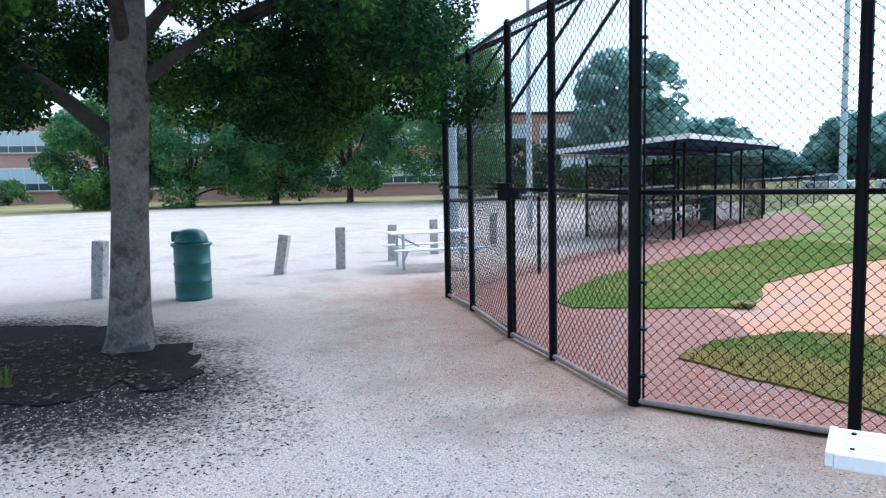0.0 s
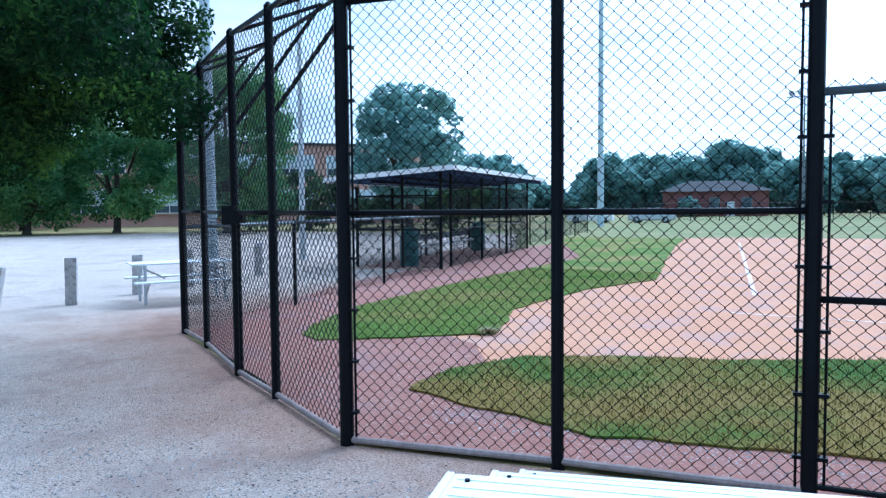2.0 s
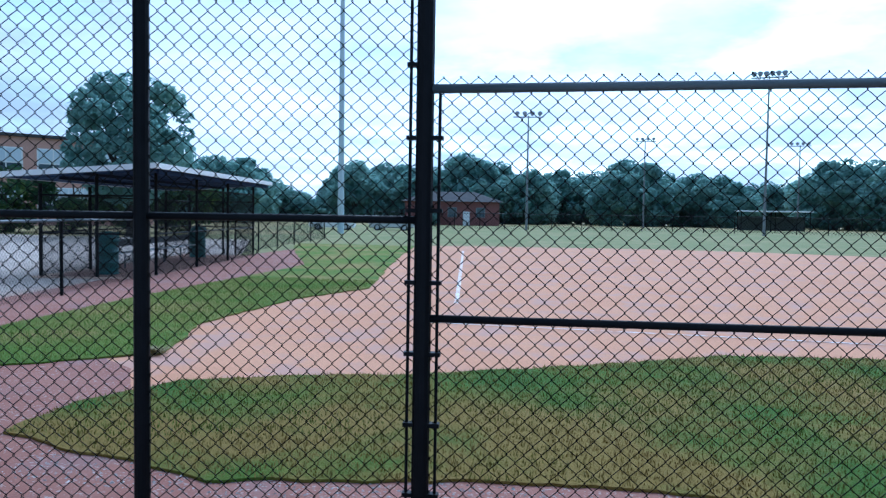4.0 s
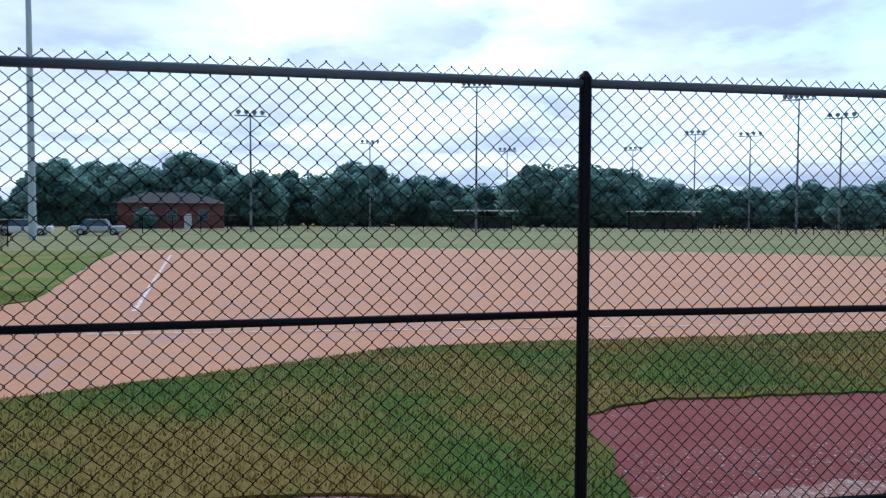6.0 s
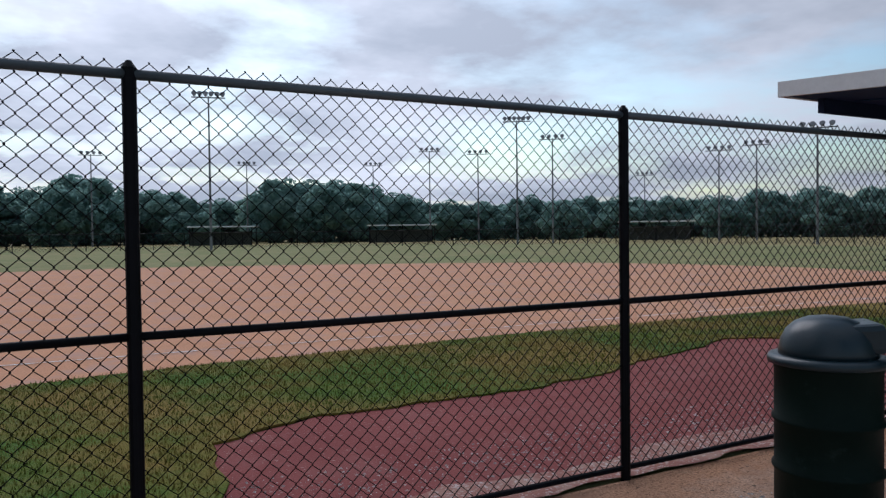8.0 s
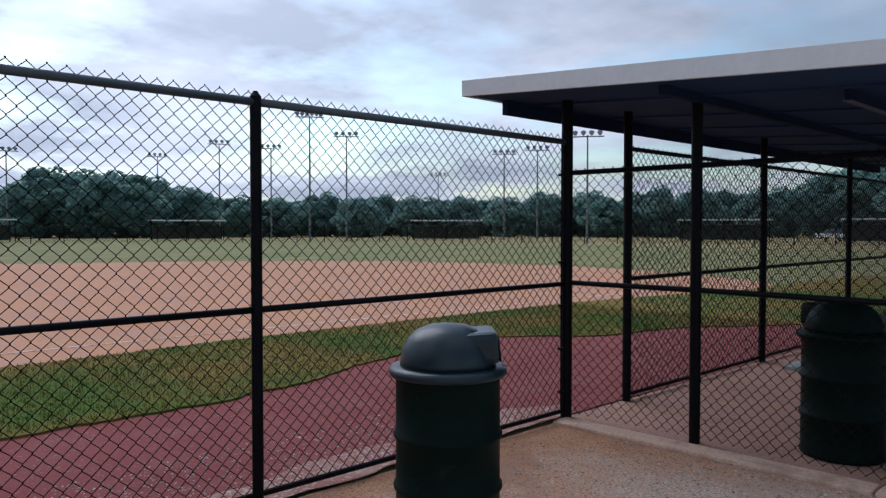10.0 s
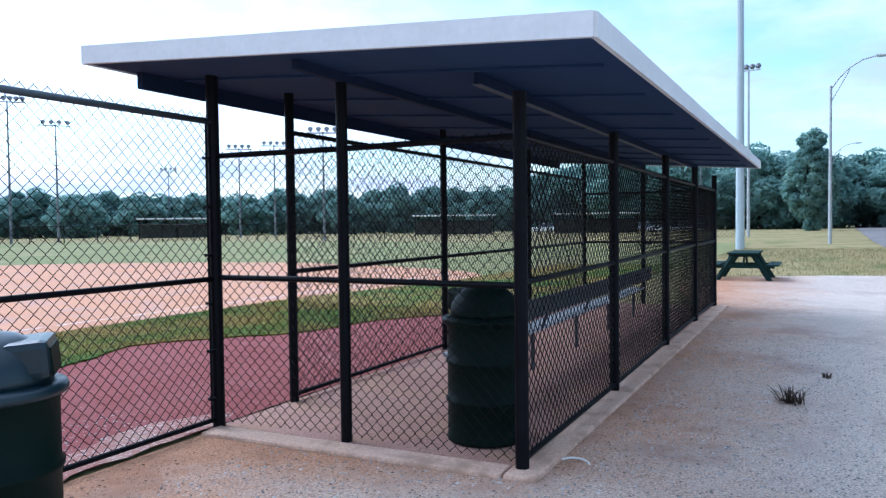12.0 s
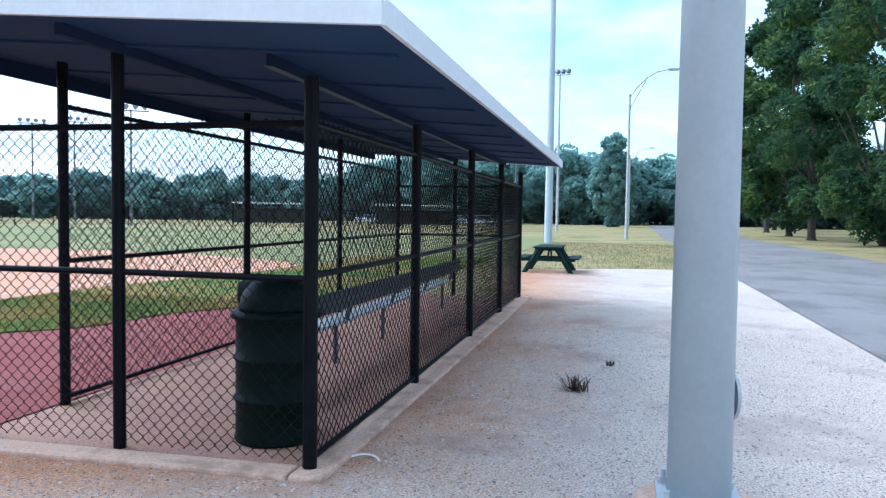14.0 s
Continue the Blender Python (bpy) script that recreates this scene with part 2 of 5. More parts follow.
M_DRYBLADE = mat("dry_blades", (0.26, 0.22, 0.09), (0.34, 0.27, 0.12), 0.3, 0.8, fine=25, bump=0, spots=(0.17, 0.18, 0.06), spot_scale=0.35, island=0.3)
M_TURF = mat("turf_blades", (0.074, 0.125, 0.015), (0.115, 0.152, 0.021), 0.6, 0.8, fine=45, bump=0, spots=(0.225, 0.155, 0.04), spot_scale=0.5, spot_at=(0.38, 0.58), island=0.35, spec=0.2)
M_CHALK = mat("chalk", (0.72, 0.68, 0.64), (0.8, 0.78, 0.75), 5, 0.95, fine=40, spots=(0.54, 0.30, 0.19), spot_scale=6, spot_at=(0.46, 0.60))
M_ASPHALT = mat("worn_asphalt", (0.18, 0.165, 0.155), (0.25, 0.23, 0.215), 0.22, 0.9, fine=60, bump=0.5, spots=(0.155, 0.142, 0.135), spot_scale=0.5, spots2=(0.30, 0.28, 0.265), s2_scale=45, s2_at=(0.6, 0.7))
M_CONCRETE = mat("concrete", (0.57, 0.375, 0.27), (0.65, 0.465, 0.35), 2, 0.9, fine=40, bump=0.5, spots=(0.42, 0.285, 0.205), spot_scale=3)
M_SLAB = mat("dusty_dugout_floor", (0.35, 0.19, 0.148), (0.42, 0.255, 0.20), 1, 0.95, fine=60, bump=0.8, bump_dist=0.01, spots=(0.40, 0.24, 0.165), spot_scale=1.6, spots2=(0.20, 0.135, 0.11), s2_scale=45, s2_at=(0.60, 0.68), grain=0.45)
M_MULCH = mat("dark_mulch", (0.016, 0.012, 0.013), (0.032, 0.024, 0.024), 5, 0.95, fine=50, bump=1.0, bump_dist=0.03, spots=(0.045, 0.036, 0.034), spot_scale=12, spot_at=(0.58, 0.7), spec=0.1)
M_BLACK = mat("black_vinyl_coat", (0.004, 0.0045, 0.006), (0.007, 0.0075, 0.0095), 8, 0.45, fine=90, bump=0.1, grain=0.05, spec=0.08)
# black vinyl for top rails, lightened in colour to imitate glare from the sky
M_GLARE_RAIL = mat("glare_lightened_vinyl", (0.045, 0.06, 0.07), (0.07, 0.088, 0.1), 3, 0.38, fine=60, bump=0.1, grain=0.1, spec=0.55)
M_WIRE = mat("black_coated_wire", (0.004, 0.0045, 0.0055), (0.007, 0.0075, 0.009), 20, 0.6, bump=0, spec=0.10)
M_GALV = mat("galvanised_steel", (0.42, 0.44, 0.45), (0.52, 0.54, 0.55), 3, 0.5, 0.3, fine=30, bump=0.08, grain=0.05)
M_FARPOLE = mat("dull_grey_pole_steel", (0.15, 0.16, 0.17), (0.20, 0.21, 0.22), 3, 0.6, 0.2, fine=30, bump=0, grain=0.05)
M_WEATHERED_PIPE = mat("weathered_pipe", (0.22, 0.165, 0.145), (0.33, 0.265, 0.24), 6, 0.8, 0.0, fine=40, bump=0.2)
M_POLE = mat("pale_blue_grey_paint", (0.44, 0.52, 0.56), (0.50, 0.57, 0.61), 2, 0.5, 0.0, fine=25, bump=0.06, grain=0.05)
M_ALU = mat("brushed_aluminium", (0.78, 0.79, 0.80), (0.86, 0.87, 0.88), 3, 0.45, 0.25, fine=60, bump=0.05, grain=0.05)
M_FASCIA = mat("pale_grey_fascia", (0.70, 0.70, 0.69), (0.77, 0.77, 0.76), 2, 0.6, fine=25, bump=0.1, grain=0.05)
M_ROOFTOP = mat("weathered_roof_sheet", (0.35, 0.36, 0.37), (0.45, 0.46, 0.47), 1, 0.7, fine=25, bump=0.1, grain=0.05)
# the blue in ceiling and purlins is lens flare put into the colour
M_SOFFIT = mat("flare_blue_ceiling", (0.026, 0.052, 0.118), (0.036, 0.066, 0.142), 1.5, 0.85, fine=25, bump=0.1, grain=0.08, spec=0.06)
M_PURLIN = mat("flare_blue_purlin", (0.015, 0.025, 0.055), (0.022, 0.032, 0.066), 1.5, 0.85, fine=25, bump=0.1, grain=0.08, spec=0.08)
M_DARKSTEEL = mat("dark_grey_steel", (0.05, 0.052, 0.06), (0.075, 0.078, 0.085), 3, 0.6, fine=30, bump=0.1, grain=0.08)
# paler than the beam: light caught on its underside is put into the colour
M_LIT_FLANGE = mat("lit_flange_blue_grey", (0.10, 0.115, 0.14), (0.14, 0.155, 0.18), 2, 0.7, fine=25, bump=0.1, grain=0.08, spec=0.1)
M_BARK = mat("grey_bark", (0.14, 0.122, 0.112), (0.25, 0.222, 0.205), 6, 0.95, fine=28, bump=1.0, bump_dist=0.03, spots=(0.095, 0.082, 0.074), spot_scale=5, spec=0.2)
M_DARKBARK = mat("dark_bark", (0.045, 0.04, 0.033), (0.08, 0.068, 0.058), 3, 0.95, fine=20, bump=0.8, bump_dist=0.03)
# near-black to yellow-green: crown shade and lit-through leaves put into the colour
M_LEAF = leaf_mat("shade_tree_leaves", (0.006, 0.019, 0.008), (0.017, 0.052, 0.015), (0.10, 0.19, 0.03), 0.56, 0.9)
# aerial haze is painted into this leaf colour: paler and bluer than foliage
M_LEAF_HAZED = leaf_mat("haze_lightened_leaves", (0.19, 0.325, 0.30), (0.25, 0.395, 0.355), (0.31, 0.45, 0.37), 0.65, 0.25)
M_LEAF_ROAD = leaf_mat("roadside_leaves", (0.018, 0.047, 0.028), (0.055, 0.11, 0.048), (0.17, 0.235, 0.055), 0.5, 0.35)
M_LEAF_SCHOOL = leaf_mat("school_tree_leaves", (0.045, 0.12, 0.06), (0.13, 0.26, 0.10), (0.28, 0.42, 0.11), 0.6, 0.3)
M_WOODPOST = mat("weathered_timber", (0.42, 0.395, 0.375), (0.56, 0.53, 0.51), 7, 0.9, fine=35, bump=0.8, bump_dist=0.015, spots=(0.30, 0.27, 0.25), spot_scale=14)
M_GREENCAN = mat("green_drum_paint", (0.014, 0.10, 0.095), (0.02, 0.125, 0.115), 3, 0.45, fine=30, bump=0.1, spots=(0.03, 0.09, 0.085), spot_scale=7, grain=0.05)
M_DARKCAN = mat("dark_green_drum_paint", (0.003, 0.009, 0.007), (0.005, 0.013, 0.010), 3, 0.5, fine=30, bump=0.1, spots=(0.009, 0.018, 0.015), spot_scale=9, spot_at=(0.6, 0.7), grain=0.05, spec=0.07)
M_LID = mat("blue_grey_plastic", (0.006, 0.017, 0.023), (0.009, 0.023, 0.03), 4, 0.32, fine=40, bump=0.08, grain=0.08, spec=0.4)
M_TABLE = mat("dark_green_table_paint", (0.006, 0.024, 0.022), (0.010, 0.032, 0.029), 4, 0.8, fine=30, bump=0.2, grain=0.05, spec=0.15)
M_BRICK = mat("red_brick_wall", (0.48, 0.28, 0.22), (0.56, 0.34, 0.27), 0.4, 0.9, fine=12, bump=0.3)
M_DARKBRICK = mat("dark_red_brick_wall", (0.17, 0.075, 0.068), (0.22, 0.10, 0.09), 0.4, 0.9, fine=12, bump=0.3)
M_PANEL = mat("pale_window_panel", (0.50, 0.58, 0.62), (0.60, 0.66, 0.70), 0.5, 0.4, fine=5, bump=0, grain=0.05)
M_GLASS = mat("dark_window_glass", (0.05, 0.07, 0.09), (0.09, 0.12, 0.14), 0.6, 0.12, fine=5, bump=0)
M_WHITE = mat("white_paint", (0.72, 0.72, 0.70), (0.8, 0.8, 0.78), 2, 0.5, fine=25, bump=0.05, grain=0.05)
M_RED = mat("red_paint", (0.50, 0.035, 0.025), (0.58, 0.05, 0.035), 3, 0.45, fine=25, bump=0.05, grain=0.05)
M_ROOF = mat("grey_shingles", (0.05, 0.05, 0.052), (0.08, 0.078, 0.078), 1, 0.9, fine=8, bump=0.4)
M_TYRE = mat("tyre_rubber", (0.02, 0.02, 0.02), (0.03, 0.03, 0.03), 5, 0.8, bump=0)
M_FIELDFENCE = mat("dark_fence_mesh", (0.03, 0.035, 0.03), (0.05, 0.055, 0.045), 0.5, 0.8, fine=9, bump=0.2)
M_STONE = mat("pebbles", (0.26, 0.24, 0.23), (0.50, 0.47, 0.44), 3, 0.9, fine=30, bump=0.2, island=0.45)
M_DEBRIS = mat("dead_leaf_litter", (0.06, 0.045, 0.035), (0.12, 0.09, 0.07), 9, 0.95, bump=0, island=0.5)


# ---- mesh helpers ----
def part(name, bm, material, parent=None, label="", smooth=False):
    me = bpy.data.meshes.new(name)
    if smooth:
        for f in bm.faces:
            f.smooth = True
    bm.to_mesh(me)
    bm.free()
    me.materials.append(material)
    ob = new(name, me)
    if parent is not None:
        ob.parent = parent
    if label:
        tagged(ob, label)
    return ob


def raw(name, verts, faces, material, parent=None):
    me = bpy.data.meshes.new(name)
    me.from_pydata(verts, [], faces)
    me.update()
    me.materials.append(material)
    ob = new(name, me)
    if parent is not None:
        ob.parent = parent
    return ob


def thing(name, at, label, category, group="", kind="", rz=0):
    e = new(name)
    e.empty_display_size = 0.2
    e.matrix_world = pose(*at, 0, 0, rz)
    return tagged(e, label, category, group, kind)


def tube(bm, p, q, r, seg=10, r2=None, cap=True):
    p, q = Vector(p), Vector(q)
    d = q - p
    m = Matrix.Translation((p + q) / 2) @ d.to_track_quat("Z", "Y").to_matrix().to_4x4()
    bmesh.ops.create_cone(bm, cap_ends=cap, segments=seg, radius1=r, radius2=r if r2 is None else r2, depth=d.length, matrix=m)
    return bm


def box(bm, c, s, rot=None, bevel=0.0):
    m = Matrix.Translation(c) @ (rot or Matrix.Identity(4)) @ Matrix.Diagonal((*s, 1))
    vs = bmesh.ops.create_cube(bm, size=1, matrix=m)["verts"]
    if bevel:
        es = list({e for v in vs for e in v.link_edges})
        bmesh.ops.bevel(bm, geom=es, offset=bevel, segments=2, affect="EDGES", profile=0.6)
    return bm


def B():
    return bmesh.new()


def lathe(profile, seg=32):
    bm = B()
    rings = []
    for r, z in profile:
        rings.append([bm.verts.new((r * math.cos(2 * math.pi * k / seg), r * math.sin(2 * math.pi * k / seg), z)) for k in range(seg)])
    for a, b in zip(rings, rings[1:]):
        for k in range(seg):
            bm.faces.new((a[k], a[(k + 1) % seg], b[(k + 1) % seg], b[k]))
    if profile[0][0] > 1e-4:
        bm.faces.new(list(reversed(rings[0])))
    if profile[-1][0] > 1e-4:
        bm.faces.new(rings[-1])
    return bm


def smooth_loop(pts, n=6):
    """Closed Catmull-Rom outline through a few corner points."""
    out = []
    k = len(pts)
    for i in range(k):
        p0, p1, p2, p3 = (np.array(pts[(i + j) % k], float) for j in (-1, 0, 1, 2))
        for s in range(n):
            t = s / n
            out.append(tuple(0.5 * ((2 * p1) + (p2 - p0) * t + (2 * p0 - 5 * p1 + 4 * p2 - p3) * t * t + (3 * p1 - p0 - 3 * p2 + p3) * t ** 3)))
    return out


def sheet(name, pts, z, material, label, category, thick=0.0, ragged=0.0, soft=True, kind="structure", seed=3):
    loop = smooth_loop(pts) if soft else list(pts)
    if ragged:
        fine = []
        for a, b in zip(loop, loop[1:] + loop[:1]):
            d = math.hypot(b[0] - a[0], b[1] - a[1])
            steps = max(1, min(12, int(d / 0.12)))
            for s in range(steps):
                x, y = a[0] + (b[0] - a[0]) * s / steps, a[1] + (b[1] - a[1]) * s / steps
                dx = noise.noise((x * 2.3, y * 2.3, seed)) + 0.6 * noise.noise((x * 7, y * 7, seed + 4))
                dy = noise.noise((x * 2.3, y * 2.3, seed + 9)) + 0.6 * noise.noise((x * 7, y * 7, seed + 13))
                fine.append((x + ragged * dx, y + ragged * dy))
        loop = fine
    bm = B()
    f = bm.faces.new([bm.verts.new((x, y, z)) for x, y in loop])
    if f.normal.z < 0:
        f.normal_flip()
    bm.normal_update()
    if f.normal.z < 0:
        bmesh.ops.reverse_faces(bm, faces=[f])
    if thick:
        g = bmesh.ops.extrude_face_region(bm, geom=[f])
        bmesh.ops.translate(bm, verts=[v for v in g["geom"] if isinstance(v, bmesh.types.BMVert)], vec=(0, 0, thick))
    bmesh.ops.triangulate(bm, faces=[q for q in bm.faces if len(q.verts) > 4])
    bmesh.ops.recalc_face_normals(bm, faces=bm.faces)
    if not thick and sum(q.normal.z for q in bm.faces) < 0:
        bmesh.ops.reverse_faces(bm, faces=bm.faces)
    return tagged(part(name, bm, material), label, category, kind=kind)


# ---- ground ----
sheet("ground", [(-2500, -2500), (2500, -2500), (2500, 2500), (-2500, 2500)], -0.050, M_GROUND, "dry mown grass reaching to the distant trees", "ground", soft=False)
sheet("lawn_outfield", [(-16, 2), (-11.3, 2.3), (-6.2, -0.6), (-3.05, -0.2), (0, 0.02), (60, 0.02), (62, 60), (40, 105), (-10, 116), (-40, 90), (-28, 40)], -0.040, M_OUTFIELD, "wide mown outfield grass with dry patches", "lawn", soft=False)
sheet("gravel_lot", [(-54, -40), (25.5, -40), (26.2, -7.5), (25.6, -4.4), (24.2, -1.6), (20, -1.2), (16.2, -2.3), (6.1, -0.02), (0, -0.02), (-3.05, -0.25), (-6.155, -0.72), (-11.22, 2.2), (-14.2, 14), (-15.8, 24), (-22, 38), (-46, 37), (-55.5, 22)], -0.030, M_GRAVEL, "pale grey gravel lot and footpath, tan soil along the fences", "gravel", soft=False)
sheet("infield_clay", [(-7.0, 2.4), (-4, 2.4), (0, 4), (8, 4.6), (21.5, 4.6), (25.8, 9.5), (27.3, 17.0), (23.5, 26.5), (14.3, 33), (4, 37), (-4, 36.5), (-11, 34.5), (-10.2, 27), (-8.2, 15), (-8.6, 8), (-8.6, 4.8)], -0.020, M_INFIELD, "smooth orange-pink infield clay", "infield")
sheet("track_clay_backstop", [(-11.2, 2.3), (-6.15, -0.66), (-4.6, -0.39), (-3.05, -0.19), (-0.1, 0.03), (-0.1, 1.3), (-4.5, 1.6), (-5.4, 2.2), (-6.4, 2.2), (-7.1, 3.2), (-8.4, 4.2), (-9.6, 5.0), (-10.2, 7), (-10.5, 14), (-10.6, 21), (-13.8, 26), (-15.4, 30), (-15.2, 22), (-13.9, 13), (-13.2, 8.6), (-12.2, 5.2)], -0.014, M_TRACK2, "reddish clay track with scattered pebbles behind home plate", "dirt track", soft=False, ragged=0.03)
sheet("track_clay_dugout", [(0.25, 0.03), (0.50, 0.7), (0.80, 2.25), (1.9, 2.7), (4.4, 2.75), (6.3, 3.35), (7.6, 3.7), (8.6, 4.1), (9.6, 3.55), (10.5, 2.75), (12.3, 2.4), (13.4, 1.6), (14.6, 0.9), (17, 0.3), (17, 0.03)], -0.014, M_TRACK, "red clay track in front of the dugout", "dirt track", soft=False, ragged=0.03)
G1 = [(-6.60, 0.85), (-6.7, 1.8), (-6.2, 2.8), (-4.9, 3.4), (-4.0, 3.65), (-2.2, 4.65), (-0.5, 5.7), (1.3, 5.95), (4.5, 6.0), (6, 6.1), (10, 6.05), (15, 5.9), (20, 4.9), (29.0, 4.6), (29.5, 0.3), (17, 0.2), (14.5, 0.75), (13.3, 1.5), (12.1, 2.3), (10.5, 2.6), (9.5, 3.45), (8.6, 4.0), (7.7, 3.6), (6.3, 3.25), (5.2, 2.8), (4.0, 2.6), (2.8, 2.62), (1.6, 2.64), (0.80, 2.18), (0.46, 0.30), (-0.3, 0.36), (-1.4, 0.70), (-2.35, 0.73), (-3.6, 0.47), (-4.6, 0.30), (-5.6, 0.55)]
sheet("lawn_first_base", G1, -0.012, M_LAWN, "green foul-ground grass with dry brown patches", "lawn", thick=0.02, ragged=0.08, soft=False)
G2 = [(-9.55, 2.78), (-9.05, 2.52), (-8.36, 3.04), (-7.2, 4.07), (-8.0, 6.4), (-7.85, 9.8), (-7.05, 12.4), (-8.4, 19), (-9.8, 27), (-10.9, 34), (-17.2, 34), (-16.4, 31), (-14.1, 25.4), (-11.1, 18.8), (-10.85, 9.2), (-10.55, 5.4), (-9.9, 3.4)]
sheet("lawn_third_base", G2, -0.012, M_LAWN_FRESH, "bright green foul-ground grass strip", "lawn", thick=0.02, ragged=0.08, soft=False)
sheet("chalk_line_first", [(-4.7, 7.52), (23, 6.31), (23, 6.37), (-4.7, 7.58)], -0.012, M_CHALK, "faint white chalk foul line on clay", "chalk line", soft=False, ragged=0.008)
sheet("chalk_line_third", [(-4.72, 10.2), (-7.86, 30.5), (-7.77, 30.5), (-4.63, 10.2)], -0.012, M_CHALK, "white chalk foul line on clay", "chalk line", soft=False, ragged=0.008)
sheet("road", [(11, -60), (10.9, -7.42), (60, -7.35), (140, -9), (400, -16), (400, -24), (140, -17), (60, -14), (18, -14.2), (17.5, -60)], -0.016, M_ASPHALT, "worn grey asphalt park road", "road", soft=False, ragged=0.03)
sheet("mulch_bed", [(-14.07, -3.36), (-13.06, -2.43), (-11.3, -2.22), (-10.38, -2.39), (-9.62, -2.81), (-9.58, -3.19), (-10.04, -3.31), (-9.75, -3.86), (-9.96, -4.15), (-11.3, -4.62), (-13.4, -4.53)], -0.024, M_MULCH, "dark brown mulch round the tree foot", "mulch", thick=0.012, ragged=0.22)
sheet("soil_strip", [(0.3, 0.04), (6.0, 0.04), (5.95, 0.55), (5.0, 0.42), (4.1, 0.50), (3.0, 0.34), (1.9, 0.42), (0.9, 0.28), (0.42, 0.30)], -0.010, M_SAND, "tan trodden soil with pebbles along the fence foot", "soil", ragged=0.10)
sheet("verge", [(-140, -20), (-54.5, 0), (-55, 18), (-47, 33), (-22, 50), (-50, 90), (-140, 70)], -0.026, M_GROUND, "dry tan grass verge before the school", "verge", soft=False)


# ---- chain-link fences ----
def wires(a, b, z0, z1, w=0.091, r=0.0033):
    """Diagonal wires of one chain-link bay between the plan points a and b."""
    a, b = np.array(a, float), np.array(b, float)
    L = float(np.linalg.norm(b - a))
    u = (b - a) / L
    nrm = np.array((-u[1], u[0]))
    V, F = [], []
    H = z1 - z0
    for sgn in (1, -1):
        i0, i1 = (-int(H / w) - 1, int(L / w) + 2) if sgn > 0 else (-1, int((L + H) / w) + 2)
        for i in range(i0, i1):
            s0 = i * w
            # from the top (s0, z1) downwards: s = s0 + sgn * t
            ts = [0.0, H]
            if sgn > 0:
                ts = [max(0.0, -s0), min(H, L - s0)]
            else:
                ts = [max(0.0, s0 - L), min(H, s0)]
            if ts[1] - ts[0] < 0.01:
                continue
            k = len(V)
            for t in ts:
                s, z = s0 + sgn * t, z1 - t
                for ds, dn in ((0.0, r), (r * 0.87 * sgn, -r * 0.5), (-r * 0.87 * sgn, -r * 0.5)):
                    p = a + u * (s + ds * 0.71) + nrm * (dn + sgn * r)
                    V.append((p[0], p[1], z + abs(ds) * 0.71 * (1 if ds * sgn > 0 else -1)))
            for j in range(3):
                F.append((k + j, k + (j + 1) % 3, k + 3 + (j + 1) % 3, k + 3 + j))
    return V, F


def weave(a, b, z0, z1, w=0.091, r=0.0033):
    """One chain-link bay as it is woven: upright zigzag wires, each hooked into its neighbours."""
    a, b = np.array(a, float), np.array(b, float)
    L = float(np.linalg.norm(b - a))
    u = (b - a) / L
    nrm = np.array((-u[1], u[0]))
    hw = w / 2
    n_w, n_z = int(L / hw), int((z1 - z0) / hw)
    k = np.arange(n_z + 1)
    V, F = [], []
    base = 0
    for j in range(n_w):
        side = (k + j) % 2
        sx = j * hw + side * hw + np.where(side == 1, 0.003, -0.003)
        off = np.where(side == 1, r, -r)
        zc = z1 - k * hw
        nx = np.append(sx[1:], sx[-1])
        no = np.append(off[1:], off[-1])
        s_all = np.stack([sx, sx, sx + (nx - sx) * 0.2, sx + (nx - sx) * 0.8], 1).ravel()[:-2]
        o_all = np.stack([off, off, off + (no - off) * 0.2, off + (no - off) * 0.8], 1).ravel()[:-2]
        z_all = np.stack([zc + 0.06 * hw, zc - 0.06 * hw, zc - 0.22 * hw, zc - 0.78 * hw], 1).ravel()[:-2]
        fat = np.tile((0.95, 0.95, 1.35, 1.35), n_z + 1)[:-2]
        z_all[0] = zc[0] + 0.004
        s_all = np.clip(s_all, 0, L)
        m = len(s_all)
        ring = []
        for ds, dn in ((0.0, 1.0), (0.87, -0.5), (-0.87, -0.5)):
            ss, oo = s_all + ds * r * fat, o_all + dn * r * fat
            ring.append(np.stack([a[0] + u[0] * ss + nrm[0] * oo, a[1] + u[1] * ss + nrm[1] * oo, z_all], 1))
        V.append(np.stack(ring, 1).reshape(-1, 3))
        i0 = base + np.arange(m - 1)[:, None] * 3
        for q in range(3):
            F.append(np.concatenate([i0 + q, i0 + (q + 1) % 3, i0 + 3 + (q + 1) % 3, i0 + 3 + q], 1))
        base += m * 3
    return np.concatenate(V), np.concatenate(F)


def quad_mesh(name, v, f, m, parent):
    me = bpy.data.meshes.new(name)
    me.vertices.add(len(v))
    me.vertices.foreach_set("co", v.astype(np.float32).ravel())
    me.loops.add(f.size)
    me.loops.foreach_set("vertex_index", f.astype(np.int32).ravel())
    me.polygons.add(len(f))
    me.polygons.foreach_set("loop_start", np.arange(0, f.size, 4, dtype=np.int32))
    me.polygons.foreach_set("loop_total", np.full(len(f), 4, dtype=np.int32))
    me.update(calc_edges=True)
    me.materials.append(m)
    ob = new(name, me)
    ob.parent = parent
    return ob


